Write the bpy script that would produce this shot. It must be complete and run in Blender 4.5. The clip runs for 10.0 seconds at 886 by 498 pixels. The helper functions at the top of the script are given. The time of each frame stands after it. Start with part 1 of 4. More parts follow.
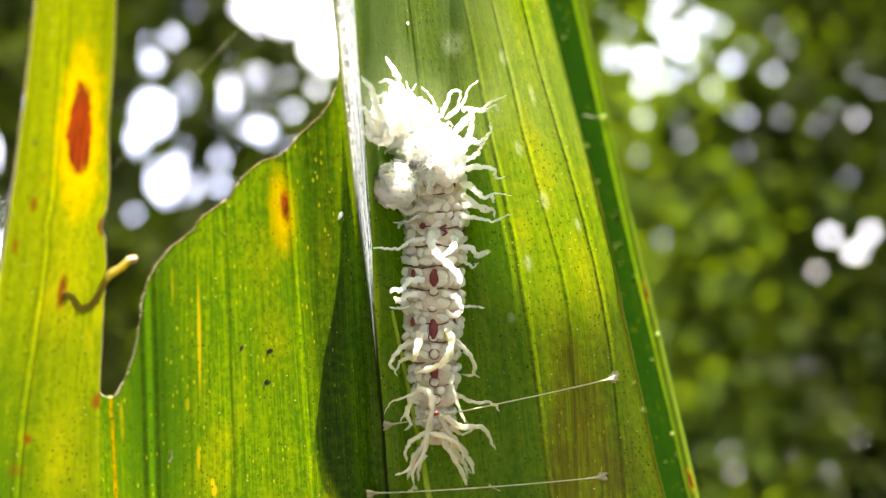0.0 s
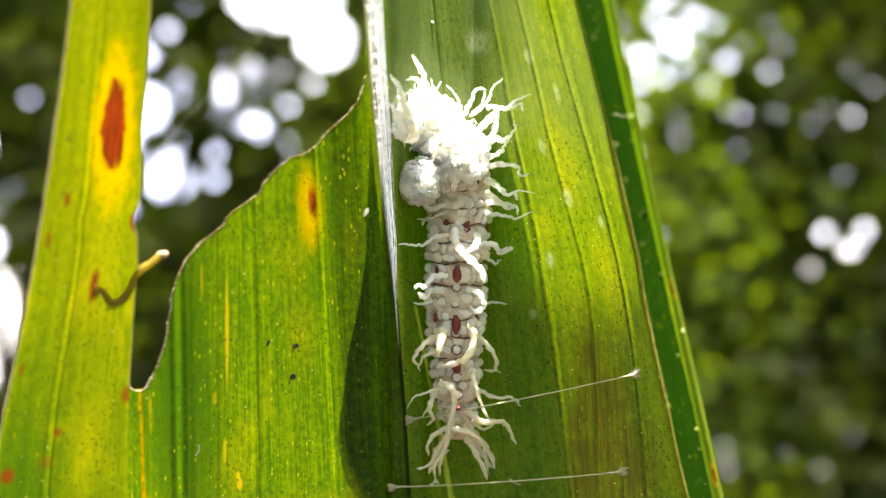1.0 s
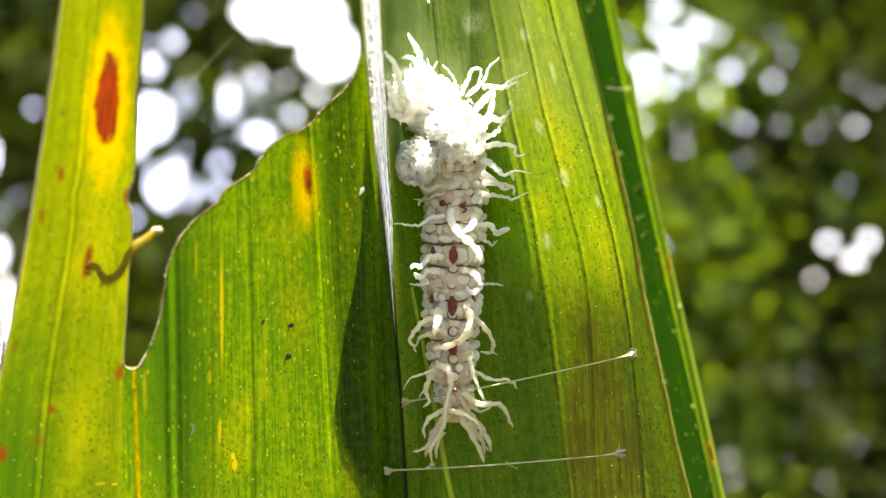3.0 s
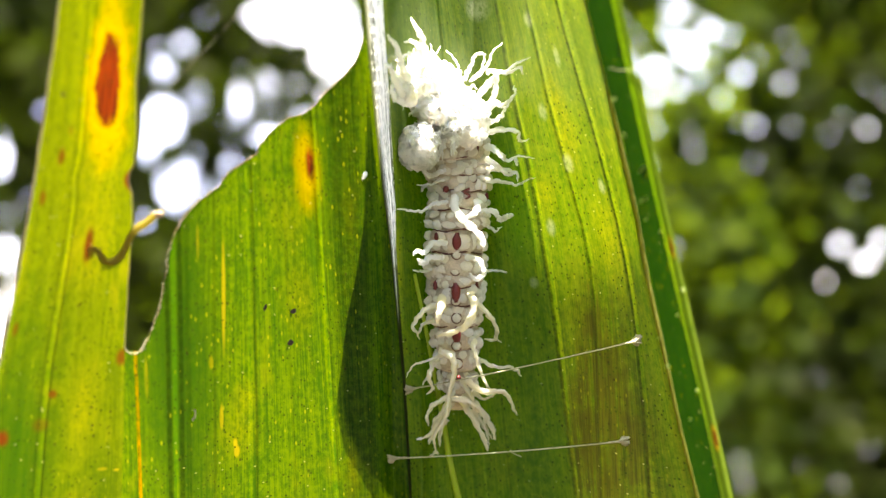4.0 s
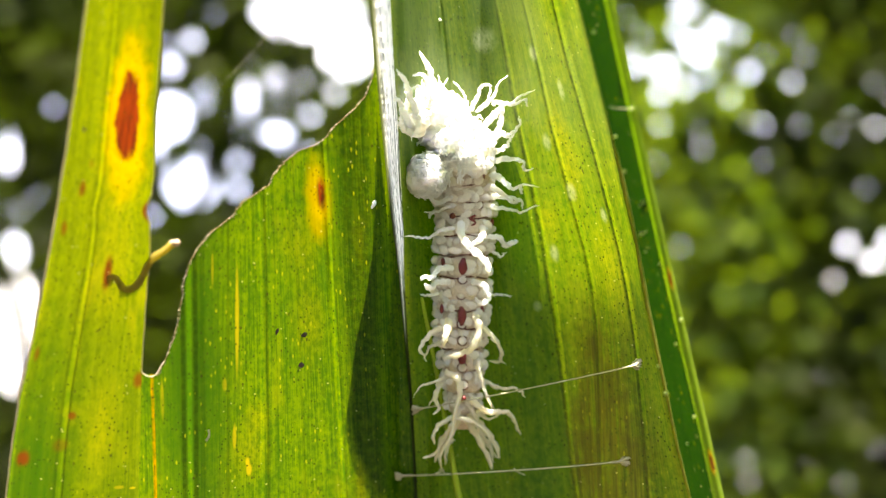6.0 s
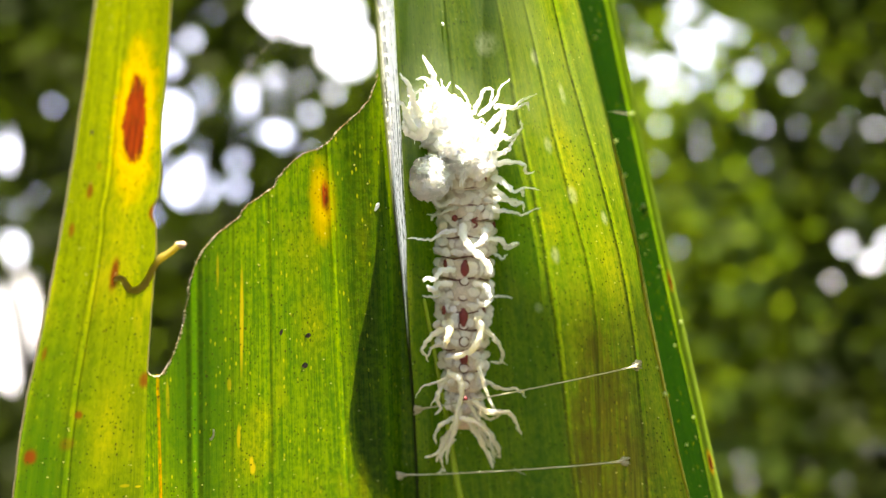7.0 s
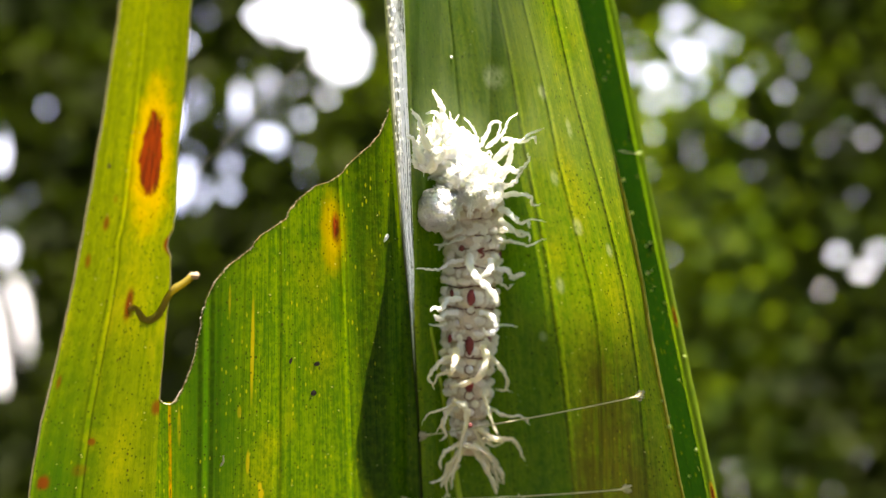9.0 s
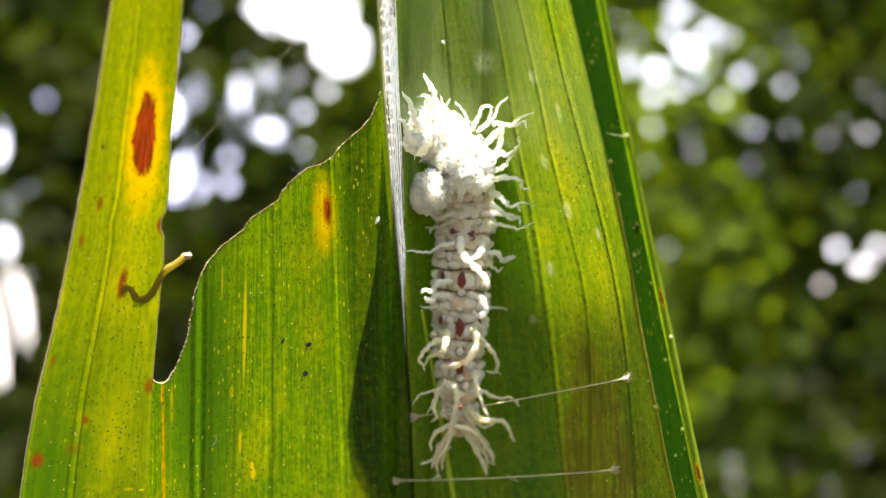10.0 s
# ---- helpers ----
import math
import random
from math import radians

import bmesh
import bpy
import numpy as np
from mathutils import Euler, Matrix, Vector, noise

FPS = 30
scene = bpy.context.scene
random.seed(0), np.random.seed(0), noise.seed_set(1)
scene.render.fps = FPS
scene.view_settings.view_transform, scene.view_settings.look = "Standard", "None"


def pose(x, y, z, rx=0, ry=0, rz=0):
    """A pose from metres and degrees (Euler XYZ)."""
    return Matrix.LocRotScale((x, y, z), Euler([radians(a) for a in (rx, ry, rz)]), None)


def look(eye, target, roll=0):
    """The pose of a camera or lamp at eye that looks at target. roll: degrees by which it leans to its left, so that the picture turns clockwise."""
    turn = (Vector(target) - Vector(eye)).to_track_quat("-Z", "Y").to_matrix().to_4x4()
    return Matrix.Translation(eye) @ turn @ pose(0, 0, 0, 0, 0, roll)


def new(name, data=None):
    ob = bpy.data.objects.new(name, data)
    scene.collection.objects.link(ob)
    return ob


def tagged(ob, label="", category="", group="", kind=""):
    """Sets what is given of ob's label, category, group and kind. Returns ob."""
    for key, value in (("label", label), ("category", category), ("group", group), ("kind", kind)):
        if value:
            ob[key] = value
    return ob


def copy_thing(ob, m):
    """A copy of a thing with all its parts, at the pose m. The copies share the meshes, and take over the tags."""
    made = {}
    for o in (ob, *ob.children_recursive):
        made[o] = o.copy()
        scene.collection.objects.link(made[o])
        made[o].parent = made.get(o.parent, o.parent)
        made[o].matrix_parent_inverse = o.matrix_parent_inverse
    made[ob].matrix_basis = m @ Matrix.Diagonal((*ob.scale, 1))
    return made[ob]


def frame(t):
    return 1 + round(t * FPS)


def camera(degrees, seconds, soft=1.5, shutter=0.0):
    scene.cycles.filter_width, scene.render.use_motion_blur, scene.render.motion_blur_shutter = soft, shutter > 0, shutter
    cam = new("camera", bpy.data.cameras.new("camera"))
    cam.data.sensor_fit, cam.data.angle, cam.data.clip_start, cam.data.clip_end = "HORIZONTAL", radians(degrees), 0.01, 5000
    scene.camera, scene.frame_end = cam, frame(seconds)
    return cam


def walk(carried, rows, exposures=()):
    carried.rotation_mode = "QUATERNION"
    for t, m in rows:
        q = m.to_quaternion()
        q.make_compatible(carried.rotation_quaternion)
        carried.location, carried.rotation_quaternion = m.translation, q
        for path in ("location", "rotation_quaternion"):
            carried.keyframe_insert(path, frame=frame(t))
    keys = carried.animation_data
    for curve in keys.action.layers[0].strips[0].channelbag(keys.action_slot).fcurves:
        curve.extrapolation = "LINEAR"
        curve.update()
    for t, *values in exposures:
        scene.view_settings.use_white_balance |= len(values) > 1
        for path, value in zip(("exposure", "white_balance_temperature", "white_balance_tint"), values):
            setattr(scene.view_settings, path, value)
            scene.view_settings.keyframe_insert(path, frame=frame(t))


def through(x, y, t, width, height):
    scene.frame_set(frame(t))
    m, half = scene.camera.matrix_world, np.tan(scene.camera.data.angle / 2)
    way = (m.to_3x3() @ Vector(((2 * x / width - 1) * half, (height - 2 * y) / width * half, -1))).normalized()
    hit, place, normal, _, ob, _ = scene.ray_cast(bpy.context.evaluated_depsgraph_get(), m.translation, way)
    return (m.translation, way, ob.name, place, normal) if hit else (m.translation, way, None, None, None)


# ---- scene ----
MM = 0.001
HIGH = 1.4          # height of the leaf over the ground, metres

# ---- camera and its path: millimetres from the leaf's origin, degrees ----
cam = camera(40.0, 10.0, soft=1.3)
cam.data.dof.use_dof = True
cam.data.dof.focus_distance = 0.1
cam.data.dof.aperture_fstop = 21.0
PATH = [
    (0, 1.18, -94.23, 1.83, -0.629, -0.298, -0.448),
    (0.5, -0.51, -94.99, 2.03, -0.744, -0.274, -0.358),
    (1, -1.24, -95.16, 1.91, -0.890, -0.500, -0.178),
    (1.5, -0.06, -95.25, 0.46, -0.486, -0.133, -0.184),
    (2, -0.24, -95.40, 0.47, -0.596, -0.338, -0.133),
    (2.5, -0.83, -95.20, 0.13, -0.838, -0.178, -0.156),
    (4, -0.01, -94.32, -1.93, -0.213, 0.117, -0.155),
    (4.5, -0.39, -94.67, -2.15, -0.128, 0.149, -0.112),
    (5, -1.30, -95.05, -2.14, -0.524, 0.474, -0.091),
    (5.5, 0.01, -96.20, 0.01, 0.001, 0.003, 0.000),
    (7, -0.28, -98.52, 0.64, 0.054, -0.040, 0.253),
    (7.5, -0.57, -97.95, -0.53, -0.062, 0.343, 0.342),
    (8, -0.60, -97.53, 0.01, -0.058, 0.318, 0.443),
    (8.5, -1.51, -98.46, 1.63, -0.210, 0.326, 0.583),
    (9, -1.62, -100.22, 2.77, -0.323, 0.203, 0.758),
    (9.5, -0.59, -101.47, 2.44, -0.211, 0.148, 0.852),
    (10, -0.88, -101.32, 1.84, -0.359, -0.098, 0.945),
]
EXPOSURES = [(t, e, 7500, 10) for t, e in ((0, 3.36), (1, 3.20), (2.5, 3.26), (5.5, 3.30), (7.5, 3.21), (8.1, 3.25), (9, 2.72), (10, 2.95))]
walk(cam, [(t, pose(x * MM, y * MM, HIGH + z * MM, 90 + pitch, 0, yaw) @ pose(0, 0, 0, 0, 0, roll))
           for t, x, y, z, yaw, pitch, roll in PATH], EXPOSURES)

# ---- daylight ----
TO_SUN = Vector((0.05, -0.22, 0.974)).normalized()
world = bpy.data.worlds.new("sky")
scene.world = world
world.use_nodes = True
wt = world.node_tree
sky = wt.nodes.new("ShaderNodeTexSky")
sky.sky_type = "NISHITA"
sky.sun_disc = False
sky.sun_elevation = math.asin(TO_SUN.z)
sky.sun_rotation = math.atan2(TO_SUN.x, TO_SUN.y)
sky.dust_density = 2.5
wt.links.new(sky.outputs[0], wt.nodes["Background"].inputs[0])
wt.nodes["Background"].inputs[1].default_value = 0.064
sun = new("sun", bpy.data.lights.new("sun", "SUN"))
sun.data.energy, sun.data.angle, sun.data.color = 5.0, radians(0.53), (1.0, 0.97, 0.93)
sun.matrix_world = look(TO_SUN * 20, (0, 0, 0))


# ---- materials ----
class Nodes:
    """Short names for the nodes of one material."""

    def __init__(self, name):
        self.mat = bpy.data.materials.new(name)
        self.mat.use_nodes = True
        self.t = self.mat.node_tree
        self.out = self.t.nodes["Material Output"]
        self.bsdf = self.t.nodes["Principled BSDF"]

    def put(self, socket, value):
        if isinstance(value, bpy.types.NodeSocket):
            self.t.links.new(value, socket)
        else:
            if isinstance(value, (tuple, list)) and len(value) == 3 and socket.type == "RGBA":
                value = (*value, 1)
            socket.default_value = value

    def add(self, kind, *values, **named):
        n = self.t.nodes.new(kind)
        for s, v in zip(n.inputs, values):
            if v is not None:
                self.put(s, v)
        for k, v in named.items():
            self.put(n.inputs[k], v)
        return n

    def math(self, op, a, b=0.0, c=0.0, clamp=False):
        n = self.t.nodes.new("ShaderNodeMath")
        n.operation, n.use_clamp = op, clamp
        for s, v in zip(n.inputs, (a, b, c)):
            self.put(s, v)
        return n.outputs[0]

    def group(self, tree, *values):
        n = self.t.nodes.new("ShaderNodeGroup")
        n.node_tree = tree
        for s, v in zip(n.inputs, values):
            self.put(s, v)
        return n.outputs[0]

    def mix(self, fac, a, b):
        n = self.t.nodes.new("ShaderNodeMix")
        n.data_type = "RGBA"
        self.put(n.inputs[0], fac)
        self.put(n.inputs[6], a)
        self.put(n.inputs[7], b)
        return n.outputs[2]

    def times(self, a, b):
        n = self.t.nodes.new("ShaderNodeMix")
        n.data_type, n.blend_type = "RGBA", "MULTIPLY"
        n.inputs[0].default_value = 1
        self.put(n.inputs[6], a)
        self.put(n.inputs[7], b)
        return n.outputs[2]

    def step(self, x, low, high):
        n = self.t.nodes.new("ShaderNodeMapRange")
        n.interpolation_type = "SMOOTHSTEP"
        for s, v in zip(n.inputs, (x, low, high, 0.0, 1.0)):
            self.put(s, v)
        return n.outputs[0]

    def scaled(self, vec, sx, sy, sz):
        n = self.t.nodes.new("ShaderNodeVectorMath")
        n.operation = "MULTIPLY"
        self.put(n.inputs[0], vec)
        n.inputs[1].default_value = (sx, sy, sz)
        return n.outputs[0]

    def noise(self, vec, scale, detail=2.0, rough=0.5):
        n = self.add("ShaderNodeTexNoise", Vector=vec, Scale=scale, Detail=detail, Roughness=rough)
        return n.outputs[0]

    def voronoi(self, vec, scale):
        n = self.add("ShaderNodeTexVoronoi", Vector=vec, Scale=scale)
        return n

    def bump(self, height, strength, distance):
        n = self.add("ShaderNodeBump", Strength=strength, Distance=distance, Height=height)
        return n.outputs[0]

    def surface(self, color, rough=0.5, normal=None, translucent=0.0, through=None, spec=0.5, metal=0.0):
        b = self.bsdf
        self.put(b.inputs["Base Color"], color)
        self.put(b.inputs["Roughness"], rough)
        self.put(b.inputs["Specular IOR Level"], spec)
        self.put(b.inputs["Metallic"], metal)
        if normal is not None:
            self.put(b.inputs["Normal"], normal)
        if translucent:
            tr = self.add("ShaderNodeBsdfTranslucent", Color=through if through is not None else color)
            if normal is not None:
                self.put(tr.inputs["Normal"], normal)
            m = self.add("ShaderNodeMixShader", translucent)
            self.t.links.new(b.outputs[0], m.inputs[1])
            self.t.links.new(tr.outputs[0], m.inputs[2])
            self.t.links.new(m.outputs[0], self.out.inputs[0])
        return self.mat


class Group(Nodes):
    """A node group of plain numbers with one result, built once and used by many materials."""

    def __init__(self, name, inputs):
        self.t = bpy.data.node_groups.new(name, "ShaderNodeTree")
        for label in inputs:
            self.t.interface.new_socket(label, in_out="INPUT", socket_type="NodeSocketFloat")
        self.t.interface.new_socket("Result", in_out="OUTPUT", socket_type="NodeSocketFloat")
        self.given = self.t.nodes.new("NodeGroupInput").outputs

    def done(self, value):
        self.t.links.new(value, self.t.nodes.new("NodeGroupOutput").inputs[0])
        return self.t


g = Group("oval", ("U", "V", "Centre U", "Centre V", "Half U", "Half V", "Wobble", "Low", "High"))
u, v, cu, cv, hu, hv, wobble, low, high = g.given[:9]
u, v = g.math("DIVIDE", g.math("SUBTRACT", u, cu), hu), g.math("DIVIDE", g.math("SUBTRACT", v, cv), hv)
away = g.math("ADD", g.math("SQRT", g.math("ADD", g.math("MULTIPLY", u, u), g.math("MULTIPLY", v, v))), wobble)
OVAL = g.done(g.math("SUBTRACT", 1.0, g.step(away, low, high)))
g = Group("stripe", ("U", "At", "Low", "High", "Strength"))
u, at, low, high, strength = g.given[:5]
STRIPE = g.done(g.math("MULTIPLY", g.math("SUBTRACT", 1.0, g.step(g.math("ABSOLUTE", g.math("SUBTRACT", u, at)), low, high)), strength))


def blade_material(name, deep, light, through_deep, through_light, veins_and_shade=(), spots=(), patches=(), flecks=(), stains=(), browns=(), gloss=0.34, clear=0.55, milky_sheen=0.0, streaks=0.55, bands=0.5, yellowing=1.0, pales=(), greens=(), beads=0.0, freckles=0.3):
    """Leaf tissue; the UV map holds millimetres across and along the leaf.
    veins_and_shade: (across, width, colour, strength). spots: (across, along, half width, half length), brown with a yellow rim.
    patches: yellowed areas (across, along, half width, half length). flecks: the same, small, bright yellow streaks."""
    n = Nodes(name)
    uv = n.add("ShaderNodeUVMap").outputs[0]
    sep = n.add("ShaderNodeSeparateXYZ", uv)
    u, v = sep.outputs[0], sep.outputs[1]
    fine = n.noise(n.scaled(uv, 3.2, 0.05, 1), 1.0, 3.0, 0.6)
    hair = n.noise(n.scaled(uv, 8.5, 0.16, 1), 1.0, 2.0, 0.6)
    broad = n.noise(n.scaled(uv, 0.55, 0.022, 1), 1.0, 2.0)
    mottle = n.noise(n.scaled(uv, 0.5, 0.22, 1), 1.0, 4.0, 0.65)
    cells = n.noise(n.scaled(uv, 2.6, 1.3, 1), 1.0, 4.0, 0.75)
    tone = n.math("ADD", n.math("MULTIPLY", fine, streaks), n.math("ADD", n.math("MULTIPLY", broad, bands), n.math("MULTIPLY", mottle, 0.35)))
    tone = n.math("ADD", tone, n.math("MULTIPLY", n.math("SUBTRACT", cells, 0.5), 1.0))
    tone = n.math("ADD", tone, n.math("MULTIPLY", n.math("SUBTRACT", hair, 0.5), 0.3 + 0.7 * streaks))
    tone = n.math("ADD", tone, (0.55 - streaks) * 0.5 + (0.5 - bands) * 0.5 + 0.05)
    tone = n.step(tone, 0.5, 1.02)
    col, thr = n.mix(tone, deep, light), n.mix(tone, through_deep, through_light)
    # yellowing, in blotches of its own
    blotch = n.step(n.noise(n.scaled(uv, 0.35, 0.12, 1), 1.0, 3.0, 0.6), 0.56, 0.74)
    col = n.mix(n.math("MULTIPLY", blotch, 0.4 * yellowing), col, (0.22, 0.22, 0.015))
    thr = n.mix(n.math("MULTIPLY", blotch, 0.45 * yellowing), thr, (0.527, 0.4464, 0.0062))
    wob = n.math("MULTIPLY", n.math("SUBTRACT", n.noise(uv, 0.9, 3.0), 0.5), 1.0)

    jag = n.math("SUBTRACT", n.noise(n.scaled(uv, 3.5, 1.6, 1), 1.0, 3.0, 0.7), 0.5)

    uneven = n.math("ADD", n.math("MULTIPLY", wob, 0.7), n.math("MULTIPLY", jag, 0.5))
    wavy = n.math("ADD", u, n.math("MULTIPLY", wob, 0.10))

    def ellipse(s, edge, grow=1.0):
        return n.group(OVAL, u, v, s[0], s[1], s[2] * grow, s[3] * grow, uneven, 1.0 - edge, 1.0 + edge)

    freckle = n.step(cells, 0.38, 0.62)
    for s in patches:
        m = n.math("MULTIPLY", n.math("MULTIPLY", ellipse(s, 0.8), 0.42 * min(1.0, yellowing)), n.math("ADD", 0.45, n.math("MULTIPLY", freckle, 0.55)))
        col, thr = n.mix(m, col, (0.28, 0.24, 0.015)), n.mix(m, thr, (0.589, 0.496, 0.00496))
    for s in flecks:
        m = n.math("MULTIPLY", ellipse(s, 0.4), 0.9)
        col, thr = n.mix(m, col, (0.42, 0.34, 0.02)), n.mix(m, thr, (0.589, 0.4092, 0.0062))
    for s in greens:
        m = n.math("MULTIPLY", n.math("MULTIPLY", ellipse(s, 0.85), s[4]), n.math("ADD", 0.55, n.math("MULTIPLY", fine, 0.7)), clamp=True)
        col, thr = n.mix(m, col, (0.022, 0.055, 0.005)), n.mix(m, thr, (0.035, 0.105, 0.001))
    height = n.math("MULTIPLY", fine, 0.5)
    broken = n.math("SUBTRACT", 1.0, n.math("MULTIPLY", n.step(n.noise(n.scaled(uv, 1.2, 1.6, 1), 1.0, 3.0, 0.7), 0.42, 0.6), beads))
    for at, width, colour, strength, *above in veins_and_shade:
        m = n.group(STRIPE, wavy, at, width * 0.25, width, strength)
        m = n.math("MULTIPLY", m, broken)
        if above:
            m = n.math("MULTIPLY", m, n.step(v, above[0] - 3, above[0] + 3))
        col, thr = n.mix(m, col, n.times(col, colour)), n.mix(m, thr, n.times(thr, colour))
    for s in browns:
        m = n.math("MULTIPLY", n.math("MULTIPLY", ellipse(s, 0.7), 0.95), n.step(n.math("ADD", n.math("MULTIPLY", mottle, 0.6), n.math("MULTIPLY", fine, 0.4)), 0.28, 0.58))
        col, thr = n.mix(m, col, (0.048, 0.040, 0.008)), n.mix(m, thr, n.mix(n.step(hair, 0.35, 0.65), (0.030, 0.034, 0.002), (0.085, 0.080, 0.004)))
    for s in stains:
        m = n.math("MULTIPLY", ellipse(s[:4], 0.5), s[4])
        col, thr = n.mix(m, col, (0.10, 0.028, 0.007)), n.mix(m, thr, (0.17, 0.030, 0.002))
    for s in spots:
        soft = len(s) > 5
        rim = ellipse((s[0] - s[5], s[1] - 0.4, s[2], s[3]), 0.7, s[4]) if soft else ellipse(s[:4], 0.42, s[4])
        rim = n.math("MULTIPLY", rim, 0.75 if soft else 1.0)
        col, thr = n.mix(rim, col, (0.45, 0.26, 0.01)), n.mix(rim, thr, (0.62, 0.3844, 0))
        core = ellipse(s[:4], 0.5 if soft else 0.13)
        grain = n.noise(n.scaled(uv, 4.0, 0.35, 1), 1.0, 3.0)
        brown = n.mix(grain, (0.07, 0.012, 0.004), (0.20, 0.035, 0.006))
        col, thr = n.mix(core, col, brown), n.mix(core, thr, n.mix(n.step(grain, 0.35, 0.65), (0.07, 0.008, 0.002), (0.34, 0.042, 0.003)))
    # dark specks and pale dust
    cell = n.voronoi(n.scaled(uv, 1.0, 0.6, 1), 1.7)
    speck = n.math("MULTIPLY", n.math("SUBTRACT", 1.0, n.step(cell.outputs["Distance"], 0.09, 0.17)),
                   n.step(n.add("ShaderNodeSeparateColor", cell.outputs["Color"]).outputs[0], 0.45, 0.5))
    speck = n.math("MULTIPLY", speck, n.step(mottle, 0.42, 0.56))
    col, thr = n.mix(n.math("MULTIPLY", speck, 0.8), col, (0.02, 0.018, 0.008)), n.mix(n.math("MULTIPLY", speck, 0.75), thr, (0.03, 0.025, 0.004))
    cell3 = n.voronoi(n.scaled(uv, 1.0, 0.75, 1), 3.4)
    pin = n.math("MULTIPLY", n.math("SUBTRACT", 1.0, n.step(cell3.outputs["Distance"], 0.15, 0.30)),
                 n.step(n.add("ShaderNodeSeparateColor", cell3.outputs["Color"]).outputs[2], 0.36, 0.42))
    pin = n.math("MULTIPLY", pin, n.step(n.math("ADD", n.math("MULTIPLY", broad, 0.5), n.math("MULTIPLY", mottle, 0.5)), 0.36, 0.52))
    col, thr = n.mix(n.math("MULTIPLY", pin, 0.88), col, (0.02, 0.03, 0.006)), n.mix(n.math("MULTIPLY", pin, 0.88), thr, (0.03, 0.06, 0.002))
    cell2 = n.voronoi(uv, 1.5)
    dust = n.math("MULTIPLY", n.math("SUBTRACT", 1.0, n.step(cell2.outputs["Distance"], 0.07, 0.13)),
                  n.step(n.add("ShaderNodeSeparateColor", cell2.outputs["Color"]).outputs[1], 0.62, 0.66))
    col, thr = n.mix(n.math("MULTIPLY", dust, 0.45), col, (0.5, 0.5, 0.35)), n.mix(n.math("MULTIPLY", dust, 0.5), thr, (0.6, 0.55, 0.12))
    cell4 = n.voronoi(n.scaled(uv, 1.5, 0.55, 1), 1.9)
    freckled = n.math("MULTIPLY", n.math("SUBTRACT", 1.0, n.step(cell4.outputs["Distance"], 0.10, 0.26)), n.step(n.add("ShaderNodeSeparateColor", cell4.outputs["Color"]).outputs[0], 0.55, 0.8))
    freckled = n.math("MULTIPLY", n.math("MULTIPLY", freckled, freckles), n.step(broad, 0.3, 0.55))
    col, thr = n.mix(freckled, col, (0.30, 0.27, 0.02)), n.mix(freckled, thr, (0.42, 0.40, 0.006))
    for s in pales:
        m = n.math("MULTIPLY", n.math("MULTIPLY", ellipse(s[:4], 0.6), s[4]), n.step(cells, 0.25, 0.6))
        col, thr = n.mix(m, col, (0.55, 0.56, 0.46)), n.mix(m, thr, (0.45, 0.46, 0.25))
    # pale sky sheen on the upper blade, painted into the colour
    if milky_sheen:
        painted_sheen = n.math("MULTIPLY", n.step(n.noise(n.scaled(uv, 0.16, 0.07, 1), 1.0, 3.0), 0.25, 0.75), n.math("ADD", 0.06, n.step(v, 2.0, 15.0)))
        painted_sheen = n.math("MULTIPLY", painted_sheen, n.math("ADD", 0.6, n.math("MULTIPLY", fine, 0.8)), clamp=True)
        col = n.mix(n.math("MULTIPLY", painted_sheen, milky_sheen), col, (0.26, 0.33, 0.16))
        thr = n.mix(n.math("MULTIPLY", painted_sheen, milky_sheen * 0.6), thr, (0.10, 0.13, 0.03))
    normal = n.bump(n.math("ADD", height, n.math("MULTIPLY", speck, -0.3)), 0.2 + 0.5 * streaks, 0.0001)
    return n.surface(col, gloss, normal, clear, thr, spec=0.22)


def plain(name, color, rough=0.6, dark=0.6, scale=400.0, bump=0.3, distance=0.0002, translucent=0.0, through=None, spec=0.5, bleed=0.0):
    """A material with grain at two scales, in the object's own metres."""
    n = Nodes(name)
    co = n.add("ShaderNodeTexCoord").outputs["Object"]
    a, b = n.noise(co, scale, 4.0, 0.6), n.noise(co, scale * 6, 3.0, 0.6)
    t = n.step(n.math("ADD", n.math("MULTIPLY", a, 0.6), n.math("MULTIPLY", b, 0.4)), 0.3, 0.7)
    col = n.mix(t, tuple(c * dark for c in color), color)
    if bleed:
        n.bsdf.inputs["Subsurface Weight"].default_value = 0.9
        n.bsdf.inputs["Subsurface Radius"].default_value = (1.0, 0.9, 0.7)
        n.bsdf.inputs["Subsurface Scale"].default_value = bleed
    return n.surface(col, rough, n.bump(b, bump, distance), translucent, through if through is not None else col, spec)


PROFILE = [(-60, -14), (-32, -11), (-28, -9.9), (-24, -7.9), (-21, -7.3), (-19, -5.7), (-16.4, -3.8), (-13.6, -2.2), (-11.5, -1.2), (-9.7, 0.0),
           (-6, 2.1), (-5, 2.8), (-3.8, 4.2), (-2.4, 7.0), (-1, 9.2), (0, 9.9), (3, 10.3), (6, 9.5), (9, 8.0), (11, 5.8), (13, 3.2), (15, 1.6), (18, 0), (40, -6)]


def profile(q):
    """How far behind the origin the leaf lies, across it, in millimetres."""
    for (a, ya), (b, yb) in zip(PROFILE, PROFILE[1:]):
        if q <= b:
            return ya + (yb - ya) * (q - a) / (b - a)
    return PROFILE[-1][1]


